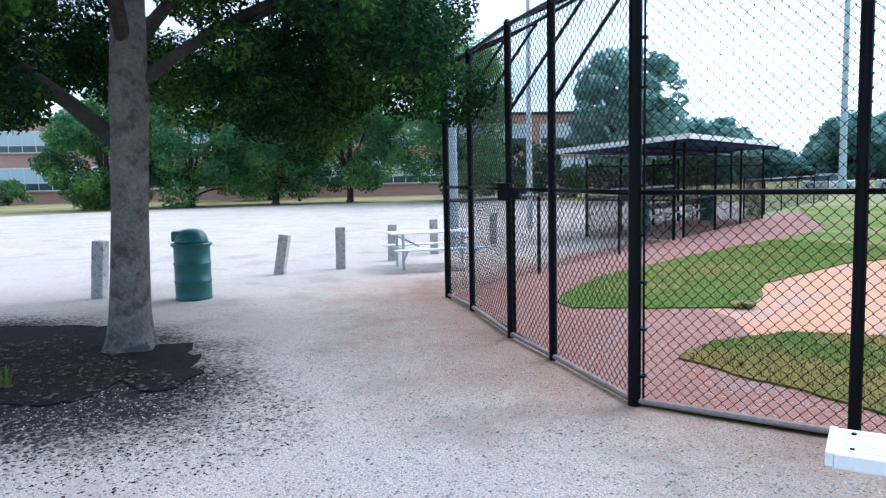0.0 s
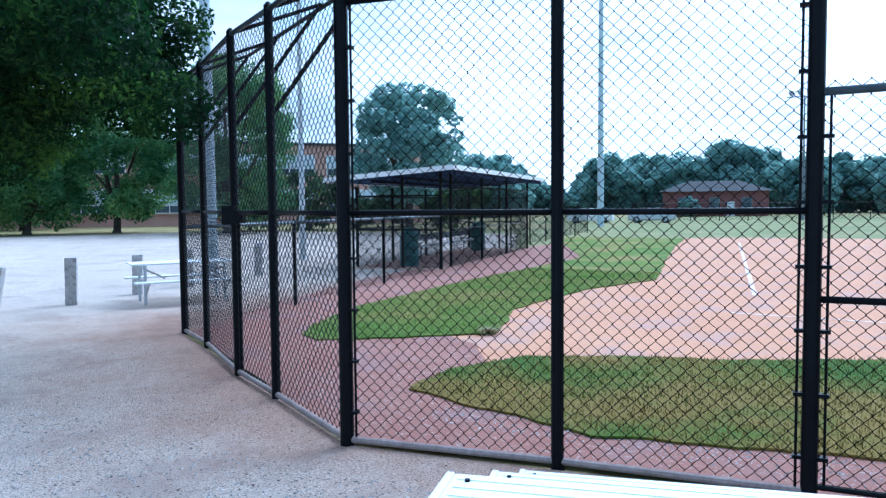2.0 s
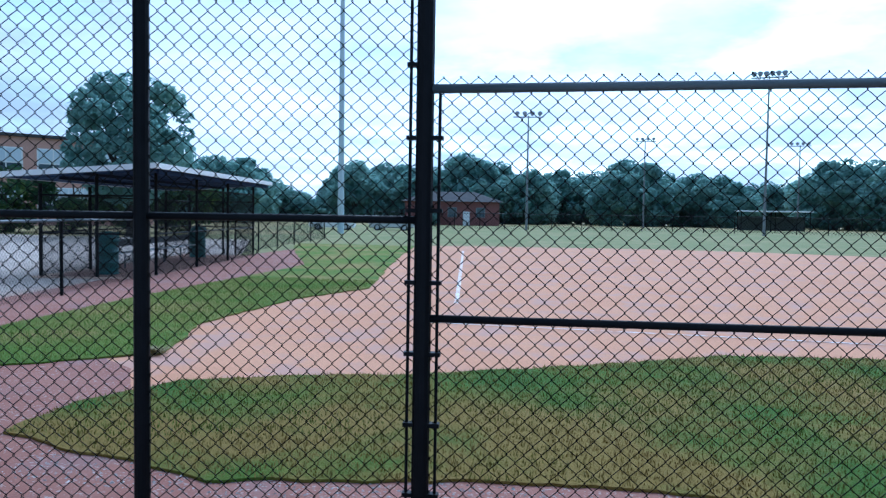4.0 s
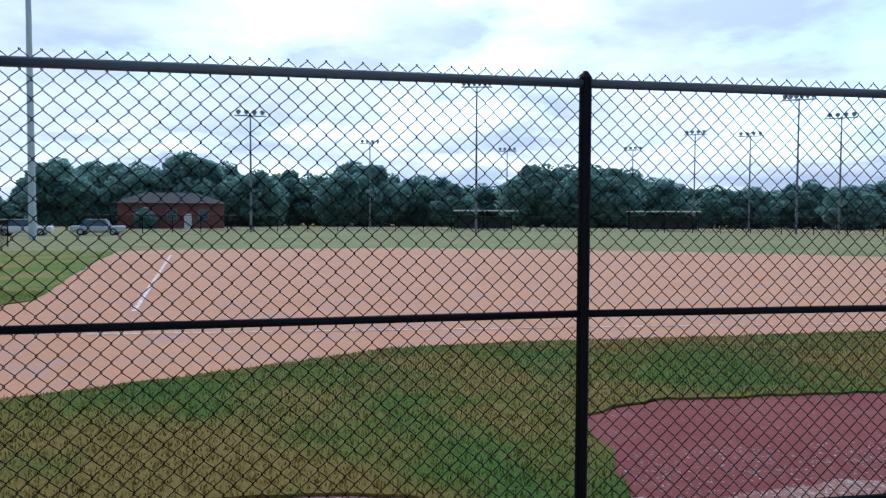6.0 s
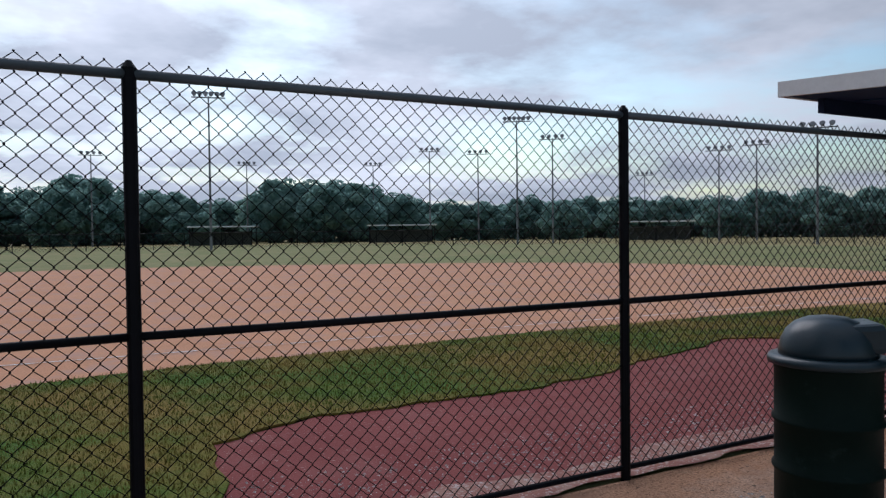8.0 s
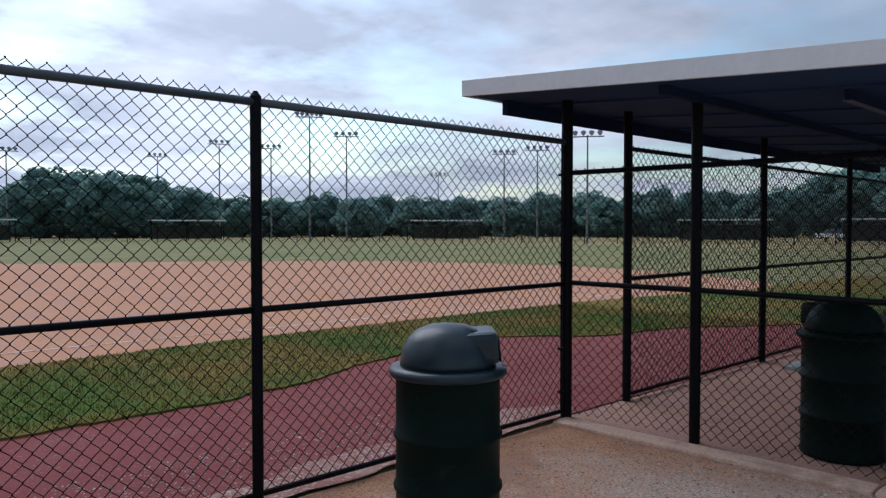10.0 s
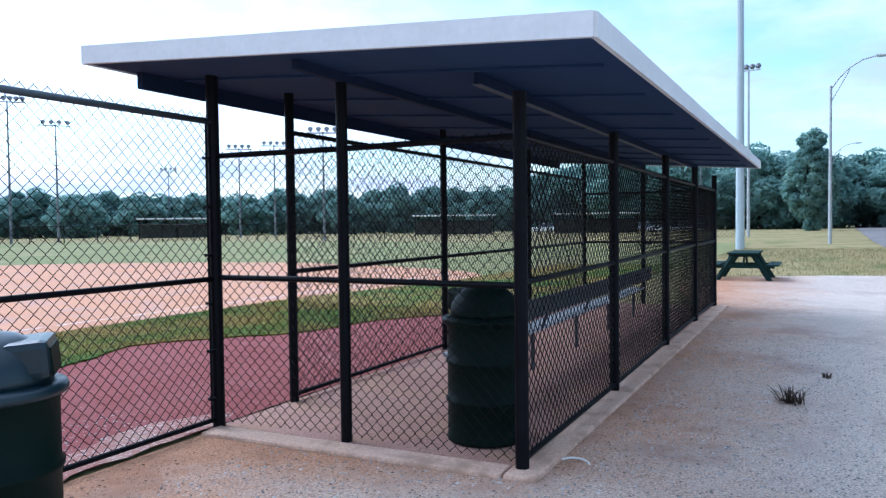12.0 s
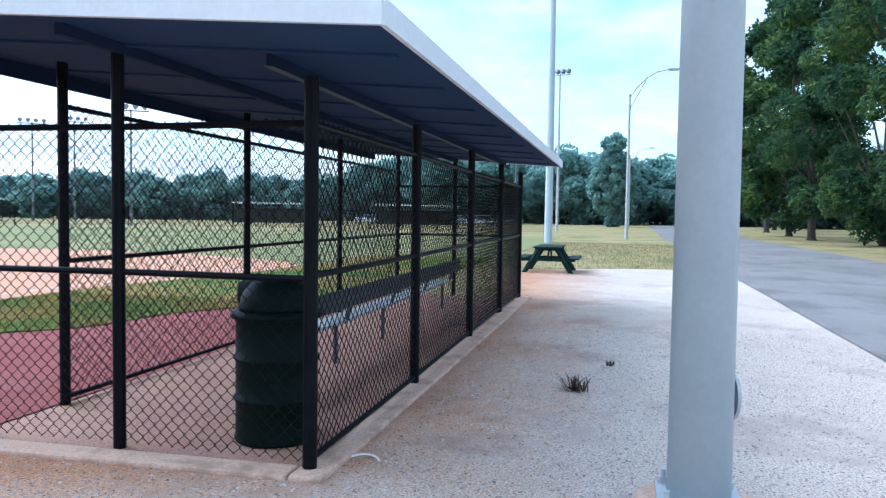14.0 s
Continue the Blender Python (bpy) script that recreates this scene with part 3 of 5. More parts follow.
def fence(name, pts, h, mids, label, category, post_r=0.036, end_r=None, rail_r=0.021, bottom=None, top=True, spill=0.03, mesh_h=None, seg=12, w=0.091, group="", wire_r=0.0033, bars=(), drop=0.0, woven=False):
    root = thing(name, (0, 0, 0), label, category, group, "structure")
    for i, (x, y) in enumerate(pts):
        r = end_r if end_r and i in (0, len(pts) - 1) else post_r
        bm = tube(B(), (x, y, -0.05), (x, y, h), r, seg)
        tube(bm, (x, y, h), (x, y, h + 0.035), r * 1.06, seg, r * 0.35)
        part("post", bm, M_BLACK, root, smooth=False)
    for i, (a, b) in enumerate(zip(pts, pts[1:])):
        hh = [h - 0.03] * top + list(mids)
        for k, z in enumerate(hh):
            part("top_rail" if top and k == 0 else "rail", tube(B(), (*a, z - (drop if i == 0 and k == 0 else 0)), (*b, z), rail_r if k or not top else rail_r * 1.2, 12), M_GLARE_RAIL if top and k == 0 else M_BLACK, root, smooth=True)
        if bottom is not None:
            part("bottom_rail", tube(B(), (*a, bottom[0]), (*b, bottom[0]), bottom[1], 8), bottom[2], root)
        if woven:
            V, F = weave(a, b, 0.03, (mesh_h or h) + spill)
            if drop and i == 0:
                V[:, 2] -= drop * V[:, 2] / h * np.hypot(V[:, 0] - b[0], V[:, 1] - b[1]) / math.dist(a, b)
            quad_mesh("chain_link_mesh", V, F, M_WIRE, root)
            continue
        V, F = wires(a, b, 0.03, (mesh_h or h) + spill, w, wire_r)
        raw("chain_link_mesh", V, F, M_WIRE, root)
    for i, side in bars:
        x, y = pts[i]
        ux, uy = (np.array(pts[i + side]) - np.array(pts[i])) / math.dist(pts[i + side], pts[i])
        x, y = x + ux * 0.075, y + uy * 0.075
        bar = part("tension_bar", tube(B(), (x, y, 0.03), (x, y, h - 0.05), 0.009, 6), M_BLACK, root)
        z = 0.22
        while z < h - 0.1:
            part("clamp_band", box(B(), (x - ux * 0.03, y - uy * 0.03, z), (0.10, 0.05, 0.022), pose(0, 0, 0, 0, 0, math.degrees(math.atan2(uy, ux)))), M_BLACK, bar)
            z += 0.38
    return root


P3, P2, PG, P1, P0 = (-6.165, -0.71), (-7.565, 0.07), (-8.58, 0.61), (-10.155, 1.645), (-11.22, 2.23)
P4, P5 = (-4.62, -0.425), (-3.105, -0.233)
PIPE = (0.012, 0.026, M_WEATHERED_PIPE)
fence("backstop_fence", [P0, P1, PG, P2, P3], 3.55, [1.69], "tall black chain-link backstop wing with a latched gate", "fence", post_r=0.042, end_r=0.052, bottom=PIPE, group="backstop wings", spill=0.0, woven=True)
fence("backstop_fence", [P3, P4, P5], 4.6, [1.69, 3.2], "tall black chain-link backstop wing beside the bleacher", "fence", post_r=0.043, end_r=0.048, bottom=PIPE, group="backstop wings", spill=0.0, bars=((0, 1), (2, -1)), woven=True)
FX = [(-3.10, -0.235), (0.0, 0.0), (3.05, 0.0), (6.1, 0.0)]
fence("chain_link_fence", FX, 2.44, [1.17], "black chain-link fence along the first-base side", "fence", post_r=0.034, end_r=0.040, bottom=(0.05, 0.02, M_BLACK), bars=((0, 1), (3, -1)), drop=0.035, woven=True)


# ---- gate furniture and the backstop's hood ----
gate = thing("gate_latch", (*PG, 1.66), "black steel latch box on the backstop gate post", "latch")
part("plate", box(B(), (-0.03, -0.05, 0.0), (0.17, 0.05, 0.20), bevel=0.006), M_BLACK, gate)
part("bolt", box(B(), (0.12, -0.06, -0.03), (0.16, 0.05, 0.10), bevel=0.006), M_BLACK, gate)
part("gate_stile", tube(B(), (0.10, -0.05, -1.6), (0.10, -0.05, 0.0), 0.02, 8), M_BLACK, gate)
hood = thing("backstop_hood", (0, 0, 0), "chain-link hood braced out over the backstop's top", "fence hood", kind="structure")
_u = (np.array(P0) - np.array(P3)) / math.dist(P0, P3)
_in = np.array((_u[1], -_u[0]))
for q in (P0, P1, PG, P2):
    o = np.array(q) + _in * 1.0
    part("brace", tube(B(), (*q, 2.55), (*o, 3.95), 0.022, 8), M_BLACK, hood)
    part("outrigger", tube(B(), (*q, 3.53), (*o, 3.95), 0.022, 8), M_BLACK, hood)
oa, ob_ = np.array(P0) + _in * 1.0, np.array(P2) + _in * 1.0
part("edge_rail", tube(B(), (*oa, 3.95), (*ob_, 3.95), 0.026, 8), M_BLACK, hood)
_V, _F = wires((0, 0), (math.dist(P0, P2), 0), 0, 1.08)
_n = np.array((_in[0] * 0.926, _in[1] * 0.926, 0.389))
_V = [tuple(np.array((*P0, 3.53)) + np.array((-_u[0], -_u[1], 0)) * v[0] + _n * v[2]) for v in _V]
raw("hood_mesh", _V, _F, M_WIRE, hood)

F3 = [(-11.22, 2.23), (-11.75, 5.2), (-12.4, 9.0), (-13.11, 12.87)]
fence("chain_link_fence", F3, 1.5, [], "black chain-link fence along the third-base side", "fence", post_r=0.034, rail_r=0.024, spill=0.04, seg=8)
F3B = [(-15.4, 22.6), (-16.0, 26), (-16.6, 29.4), (-17.2, 33), (-17.8, 37), (-18.4, 41)]
fence("chain_link_fence", F3B, 1.5, [], "black chain-link fence beyond the third-base dugout", "fence", post_r=0.034, rail_r=0.024, spill=0.04, seg=8, w=0.11)


# ---- dugouts ----
def dugout(at, rz, s, label, length=10.2, near_tip=-0.68):
    root = thing("dugout", at, label, "dugout", "dugouts", rz=rz)
    D = 2.5
    xs = [0.02, 2.5, 5.3, 7.85, length]
    ds = [2.58, 2.56, 2.52, D, D]

    def post(x, y, h, r=0.042):
        part("post", tube(B(), (x, y, -0.05), (x, y, h), r, 12), M_BLACK, root)

    def run(a, b, h, mids, mesh=True, bottom=True):
        for z in [h] + list(mids) + [0.05] * bottom:
            part("rail", tube(B(), (*a, z), (*b, z), 0.022, 8), M_BLACK, root)
        if mesh:
            V, F = weave(a, b, 0.03, h + 0.03)
            quad_mesh("chain_link_mesh", V, F, M_WIRE, root)

    def under(d):                          # height of the ceiling at depth d behind the front posts
        return 2.815 - 0.071 * (d + 0.61)

    post(0, 0, under(0), 0.05)
    post(0.07, s * 1.18, under(1.18))
    for x, d in zip(xs, ds):
        post(x, s * d, 2.42, 0.046)
    post(xs[-1], s * 1.2, under(1.2))
    fx = [0.92, 3.97, 7.02, xs[-1]]
    for x in fx:
        post(x, s * 0.03, under(0))
    run((0, 0), (0.07, s * 1.18), 2.14, [1.18], bottom=False)
    run((0.07, s * 1.18), (xs[0], s * ds[0]), 2.14, [1.18], bottom=False)
    run((xs[-1], 0), (xs[-1], s * D), 2.14, [1.18], bottom=False)
    for k in range(4):
        run((xs[k], s * ds[k]), (xs[k + 1], s * ds[k + 1]), 2.14, [1.2])
    for a, b in zip(fx, fx[1:]):
        run((a, s * 0.03), (b, s * 0.03), 2.42, [1.17])
    # roof: sheet, ceiling, fascia boards, purlins
    e = xs[-1] + 0.3
    back = 3.26
    c = [(near_tip, -0.61), (near_tip, back), (e, back), (e, -0.61)]

    def slab(corners, z_low, z_high):
        bm = B()
        lo = [bm.verts.new((x, s * d, under(d) + z_low)) for x, d in corners]
        hi = [bm.verts.new((x, s * d, under(d) + z_high)) for x, d in corners]
        bm.faces.new(lo)
        bm.faces.new(hi[::-1])
        for k in range(4):
            bm.faces.new((lo[k], lo[(k + 1) % 4], hi[(k + 1) % 4], hi[k]))
        bmesh.ops.recalc_face_normals(bm, faces=bm.faces)
        return bm

    def strip(x0, d0, x1, d1, w):          # plan of a board w wide along a line
        L = math.dist((x0, d0), (x1, d1))
        nx, nd = -(d1 - d0) / L * w / 2, (x1 - x0) / L * w / 2
        return [(x0 - nx, d0 - nd), (x1 - nx, d1 - nd), (x1 + nx, d1 + nd), (x0 + nx, d0 + nd)]

    r = part("roof", slab(c, 0, 0.114), M_SOFFIT, root, "sloping roof, flare blue put into its dark underside colour")
    part("roof_sheet", slab(c, 0.116, 0.122), M_ROOFTOP, r)
    for k in range(4):
        (x0, d0), (x1, d1) = c[k], c[(k + 1) % 4]
        part("fascia", slab(strip(x0, d0, x1, d1, 0.034), -0.010, 0.124), M_FASCIA, r, "pale grey fascia board")
    part("front_beam", slab(strip(near_tip + 0.42, -0.50, e - 0.3, -0.50, 0.06), -0.13, -0.002), M_PURLIN, root)
    beam = part("rear_beam", slab(strip(near_tip + 0.88, 2.2, e - 0.3, 2.2, 0.03), -0.08, -0.002), M_PURLIN, root, "dark painted steel beam")
    part("flange", slab(strip(near_tip + 0.88, 2.2, e - 0.3, 2.2, 0.06), -0.089, -0.081), M_LIT_FLANGE, beam, "beam flange, light from below put into its pale colour")
    part("purlin", slab(strip(near_tip + 0.2, 1.2, e - 0.2, 1.2, 0.06), -0.07, -0.002), M_PURLIN, root)
    for k in range(9):
        x = 0.1 + k * 1.2
        part("rafter", slab(strip(x, -0.4, x, 3.1, 0.05), -0.018, -0.002), M_SOFFIT, root)
    return root


def bench(at, rz, s, L, label):
    root = thing("player_bench", at, label, "bench", "dugout benches", rz=rz)
    part("seat", box(B(), (L / 2, 0, 0.45), (L, 0.25, 0.035), bevel=0.006), M_GALV, root, "dull aluminium seat plank")
    part("backrest", box(B(), (L / 2, s * 0.22, 0.72), (L, 0.03, 0.20), bevel=0.006), M_DARKSTEEL, root)
    for k in range(5):
        x = 0.3 + k * (L - 0.6) / 4
        bm = tube(B(), (x, 0, -0.02), (x, 0, 0.43), 0.024, 8)
        part("leg", bm, M_DARKSTEEL, root)
        part("bracket", tube(B(), (x, s * 0.10, 0.42), (x, s * 0.24, 0.80), 0.018, 8), M_DARKSTEEL, root)
    return root


def dug_floor(at, rz, s, suffix):
    root = thing("dugout_floor" + suffix, at, "dusty dugout floor with a pale concrete kerb round it", "floor", kind="structure", rz=rz)
    part("slab", box(B(), (5.02, s * 1.25, -0.062), (10.3, 2.5, 0.10)), M_SLAB, root)
    for a, b in (((-0.12, s * 0.02), (-0.06, s * 2.5)), ((-0.16, s * 2.62), (10.35, s * 2.62))):
        L, ang = math.dist(a, b), math.degrees(math.atan2(b[1] - a[1], b[0] - a[0]))
        n_seg = max(1, round(L / 2.4))
        for k in range(n_seg):
            t = (k + 0.5) / n_seg
            part("kerb", box(B(), (a[0] + (b[0] - a[0]) * t, a[1] + (b[1] - a[1]) * t, -0.05), (L / n_seg - 0.012, 0.22, 0.10), pose(0, 0, 0, 0, 0, ang), bevel=0.018), M_CONCRETE, root)
    return root


dugout((6.1, 0, 0), 0, -1, "open chain-link dugout with a flat roof, black posts")
dug_floor((6.1, 0, 0), 0, -1, "_first")
bench((7.35, -1.50, 0), 0, -1, 7.05, "long aluminium bench with a backrest in the dugout")
R3 = 99.5
dugout((-13.11, 12.87, -0.10), R3, 1, "open chain-link dugout with a flat roof across the field")
dug_floor((-13.11, 12.87, 0), R3, 1, "_third")
bench((-15.3, 15.2, 0), R3, 1, 6.4, "long aluminium bench with a backrest in the far dugout")


# ---- litter drums ----
def drum(at, rz, body, lid, label, mouth=True, up=0.0):
    root = thing("trash_can", at, label, "trash can", "trash cans", rz=rz)
    prof = [(0.285, 0.0), (0.292, 0.02), (0.283, 0.045)]
    for z in (0.30, 0.58):
        prof += [(0.283, z - 0.022), (0.297, z - 0.008), (0.297, z + 0.008), (0.283, z + 0.022)]
    prof += [(0.283, 0.83 + up), (0.296, 0.855 + up), (0.296, 0.875 + up)]
    part("drum", lathe(prof, 40), body, root, smooth=True)
    part("rim", lathe([(r, z + up) for r, z in [(0.29, 0.855), (0.318, 0.862), (0.322, 0.885), (0.312, 0.905), (0.26, 0.912)]], 40), lid, root, smooth=True)
    dome = lathe([(r, z + up) for r, z in [(0.262, 0.905), (0.260, 0.94), (0.248, 0.995), (0.222, 1.05), (0.175, 1.096), (0.11, 1.124), (0.04, 1.134), (0.0005, 1.135)]], 40)
    d = part("dome_lid", dome, lid, root, smooth=True)
    if mouth:
        bm = B()
        box(bm, (0.165, 0, 1.015 + up), (0.20, 0.34, 0.17), pose(0, 0, 0, 0, -4, 0), bevel=0.035)
        part("hatch_frame", bm, lid, d)
        part("flap", box(B(), (0.267, 0, 1.008 + up), (0.012, 0.27, 0.125), pose(0, 0, 0, 0, -6, 0), bevel=0.005), M_DARKCAN, d)
    return root


drum((-14.38, -0.42, -0.03), 215, M_GREENCAN, M_GREENCAN, "teal green steel drum trash can with a domed lid")
drum((3.58, -1.10, -0.03), -42, M_DARKCAN, M_LID, "dark green ribbed drum trash can with blue-grey dome lid", up=0.04)
drum((6.68, -2.08, -0.005), 60, M_DARKCAN, M_DARKCAN, "dark green drum trash can standing inside the dugout")
drum((-14.6, 13.6, -0.005), 60, M_GREENCAN, M_GREENCAN, "green drum trash can inside the far dugout")
drum((-16.2, 21.2, -0.005), 60, M_GREENCAN, M_GREENCAN, "green drum trash can at the far dugout's end")

# ---- bleacher ----
BL = thing("bleacher", (-3.85, -3.27, 0), "low three-row aluminium bleacher behind the backstop", "bleacher", rz=15)
for k, z in enumerate((0.965, 0.725, 0.485)):
    y = -0.12 + k * 0.70
    seat = part("seat_plank", box(B(), (1.6, y, z - 0.025), (3.2, 0.27, 0.05), bevel=0.006), M_ALU, BL, "ribbed white aluminium seat plank")
    for j in range(4):
        part("rib", box(B(), (1.6, y - 0.09 + j * 0.06, z + 0.001), (3.16, 0.012, 0.004)), M_ALU, seat)
    part("end_cap", box(B(), (-0.012, y, z - 0.02), (0.024, 0.275, 0.046), bevel=0.004), M_ALU, seat)
    for j in (-0.08, 0.08):
        part("bolt", tube(B(), (0.05, y + j, z), (0.05, y + j, z + 0.006), 0.008, 8), M_BLACK, seat)
for k in range(3):
    x = 0.35 + k * 1.25
    for j, z in enumerate((0.92, 0.68, 0.44)):
        part("upright", tube(B(), (x, -0.12 + j * 0.70, -0.03), (x, -0.12 + j * 0.70, z), 0.025, 8), M_GALV, BL)
    part("ground_beam", tube(B(), (x, -0.2, -0.005), (x, 1.45, -0.005), 0.025, 8), M_GALV, BL)
    part("stringer", tube(B(), (x, -0.2, 0.89), (x, 1.4, 0.39), 0.022, 8), M_GALV, BL)


# ---- bollards, tables, hydrant ----
def bollard(x, y, h, lx, ly, rz):
    bm = box(B(), (0, 0, h / 2 - 0.05), (0.20, 0.20, h + 0.1), bevel=0.012)
    bmesh.ops.subdivide_edges(bm, edges=[e for e in bm.edges if e.calc_length() > 0.4], cuts=6)
    for v in bm.verts:
        v.co += 0.008 * Vector((noise.noise(v.co * 6), noise.noise(v.co * 6 + Vector((5, 0, 0))), 0))
    ob = part("bollard", bm, M_WOODPOST)
    ob.matrix_world = pose(x, y, -0.03, lx, ly, rz)
    return tagged(ob, "square weathered timber bollard at the lot edge" if abs(lx) + abs(ly) < 4 else "leaning weathered timber bollard at the lot edge", "bollard", "lot bollards")


bollard(-15.75, -1.4, 0.95, 1, 5, 40)
bollard(-15.95, 2.18, 0.80, -3, 9, 40)
bollard(-15.65, 3.48, 0.88, 1, 1, 50)
bollard(-15.95, 5.17, 0.82, 0, 1, 45)
bollard(-16.2, 6.75, 0.85, 1, -1, 45)
bollard(-16.8, 9.6, 0.85, 0, 1, 40)


def picnic(at, rz, m, label, frame_m):
    root = thing("picnic_table", at, label, "picnic table", "picnic tables", rz=rz)
    for k in range(5):
        part("top_board", box(B(), (0, -0.31 + k * 0.155, 0.745), (1.83, 0.145, 0.04), bevel=0.006), m, root)
    for sy in (-1, 1):
        for k in range(2):
            part("seat_board", box(B(), (0, sy * (0.66 + k * 0.15), 0.435), (1.83, 0.14, 0.04), bevel=0.006), m, root)
    for x in (-0.65, 0.65):
        for sy in (-1, 1):
            part("leg", tube(B(), (x, sy * 0.24, 0.72), (x, sy * 0.68, -0.02), 0.068, 4), frame_m, root)
        part("seat_bearer", box(B(), (x, 0, 0.39), (0.045, 1.55, 0.09), bevel=0.004), frame_m, root)
        part("top_bearer", box(B(), (x, 0, 0.69), (0.045, 0.72, 0.08), bevel=0.004), frame_m, root)
        part("diagonal_brace", tube(B(), (x, 0, 0.36), (x * 0.3, 0, 0.71), 0.03, 4), frame_m, root)
    return root


picnic((23.7, -2.40, -0.05), 0, M_TABLE, "dark green wooden picnic table on the gravel edge", M_TABLE)


def pipe_table(at, rz, label):
    root = thing("picnic_table", at, label, "picnic table", "picnic tables", rz=rz)
    for k in range(3):
        part("top_board", box(B(), (0, -0.25 + k * 0.25, 0.745), (1.9, 0.24, 0.03), bevel=0.006), M_ALU, root)
    for sy in (-1, 1):
        part("seat_board", box(B(), (0, sy * 0.66, 0.435), (1.9, 0.25, 0.03), bevel=0.006), M_ALU, root)
    for x in (-0.72, 0.72):
        for sy in (-1, 1):
            part("leg", tube(B(), (x, sy * 0.34, -0.01), (x, sy * 0.34, 0.73), 0.03, 10), M_GALV, root)
            part("brace", tube(B(), (x, sy * 0.34, 0.18), (x, sy * 0.74, 0.41), 0.02, 8), M_GALV, root)
            part("top_brace", tube(B(), (x, sy * 0.34, 0.66), (x * 0.45, 0, 0.45), 0.018, 8), M_GALV, root)
        part("seat_bearer", tube(B(), (x, -0.78, 0.41), (x, 0.78, 0.41), 0.025, 8), M_GALV, root)
    return root


pipe_table((-14.25, 4.85, -0.03), 60, "pale metal picnic table on a pipe frame beside the backstop")

hyd = thing("fire_hydrant", (-60, 13.7, -0.03), "red cast-iron fire hydrant on the verge", "hydrant")
part("barrel", lathe([(0.20, 0), (0.20, 0.06), (0.14, 0.08), (0.14, 0.60), (0.18, 0.62), (0.18, 0.68), (0.15, 0.74), (0.08, 0.84), (0.03, 0.90)], 16), M_RED, hyd, smooth=True)
part("outlet", tube(B(), (-0.26, 0, 0.45), (0.26, 0, 0.45), 0.075, 12), M_RED, hyd)

# ---- weed and litter on the path ----
rng = np.random.default_rng(5)


def tuft(name, at, n, h, spread, m, label, category):
    V, F = [], []
    for _ in range(n):
        a, t, l = rng.uniform(0, 6.28), rng.uniform(0.1, 1.1) * spread, rng.uniform(0.5, 1.0) * h
        x, y = rng.normal(0, spread * 0.25, 2)
        dx, dy = math.cos(a), math.sin(a)
        k = len(V)
        wdt = 0.006
        V += [(x - dy * wdt, y + dx * wdt, 0), (x + dy * wdt, y - dx * wdt, 0), (x + dx * t * 0.5 + dy * wdt, y + dy * t * 0.5 - dx * wdt, l * 0.7), (x + dx * t * 0.5 - dy * wdt, y + dy * t * 0.5 + dx * wdt, l * 0.7), (x + dx * t, y + dy * t, l)]
        F += [(k, k + 1, k + 2, k + 3), (k + 3, k + 2, k + 4)]
    ob = raw(name, V, F, m)
    ob.matrix_world = pose(*at)
    return tagged(ob, label, category)


tuft("weed", (-7.3, 4.0, -0.01), 160, 0.10, 0.22, M_DRYBLADE, "clump of dead brown grass at the lawn corner", "weed")
tuft("weed", (8.82, -4.06, -0.03), 70, 0.15, 0.17, M_DEBRIS, "small dried brown weed growing in gravel", "weed")
tuft("weed", (10.1, -4.35, -0.03), 24, 0.07, 0.08, M_DEBRIS, "tiny dried weed growing in gravel", "weed")
tuft("shrub", (-14.2, -4.2, -0.03), 500, 0.45, 0.6, M_BLADE, "low green grass clump beside the mulch", "shrub")
tuft("weed", (-10.7, -4.1, 0.0), 30, 0.22, 0.12, M_BLADE, "small green sapling weed in the mulch", "weed")

twig = B()
for k in range(6):
    a0, a1 = k / 6 * 2.4, (k + 1) / 6 * 2.4
    tube(twig, (0.13 * math.sin(a0), -0.10 * math.cos(a0), 0.01), (0.13 * math.sin(a1), -0.10 * math.cos(a1), 0.012), 0.007, 6)
tw = part("hose_scrap", twig, M_WHITE)
tw.matrix_world = pose(6.33, -2.86, -0.01, 0, 0, 20)
tagged(tw, "short curved pale strap lying at the kerb corner", "strap")


# ---- poles ----
def light_pole(at, h, r, label, heads=0, rz=0, m=None, group="field light poles", rack=2.6, seg=12):
    m = m or M_GALV
    root = thing("light_pole", at, label, "light pole", group, rz=rz)
    part("shaft", tube(B(), (0, 0, -0.1), (0, 0, h), r, seg, r * 0.55), m, root)
    if heads:
        part("crossarm", box(B(), (0, 0, h - 0.15), (rack, 0.12, 0.12)), m, root)
        for k in range(heads):
            x = -rack / 2 + rack * (k + 0.5) / heads
            lamp = part("floodlight", lathe([(0.12, -0.25), (0.26, 0.1), (0.28, 0.16), (0.02, 0.18)], 10), M_FARPOLE, root)
            lamp.matrix_local = pose(x, -0.12, h + 0.18, 60, 0, 0)
    return root


BP = thing("light_pole", (6.22, -4.90, -0.03), "thick pale blue-grey steel light pole beside the dugout", "light pole", "field light poles")
part("shaft", tube(B(), (0, 0, 0.05), (0, 0, 21), 0.176, 40, 0.11), M_POLE, BP, smooth=True)
part("base_plate", box(B(), (0, 0, 0.035), (0.46, 0.46, 0.03), bevel=0.006), M_GALV, BP)
part("footing", lathe([(0.36, -0.2), (0.36, 0.0), (0.34, 0.02), (0.05, 0.02)], 28), M_CONCRETE, BP)
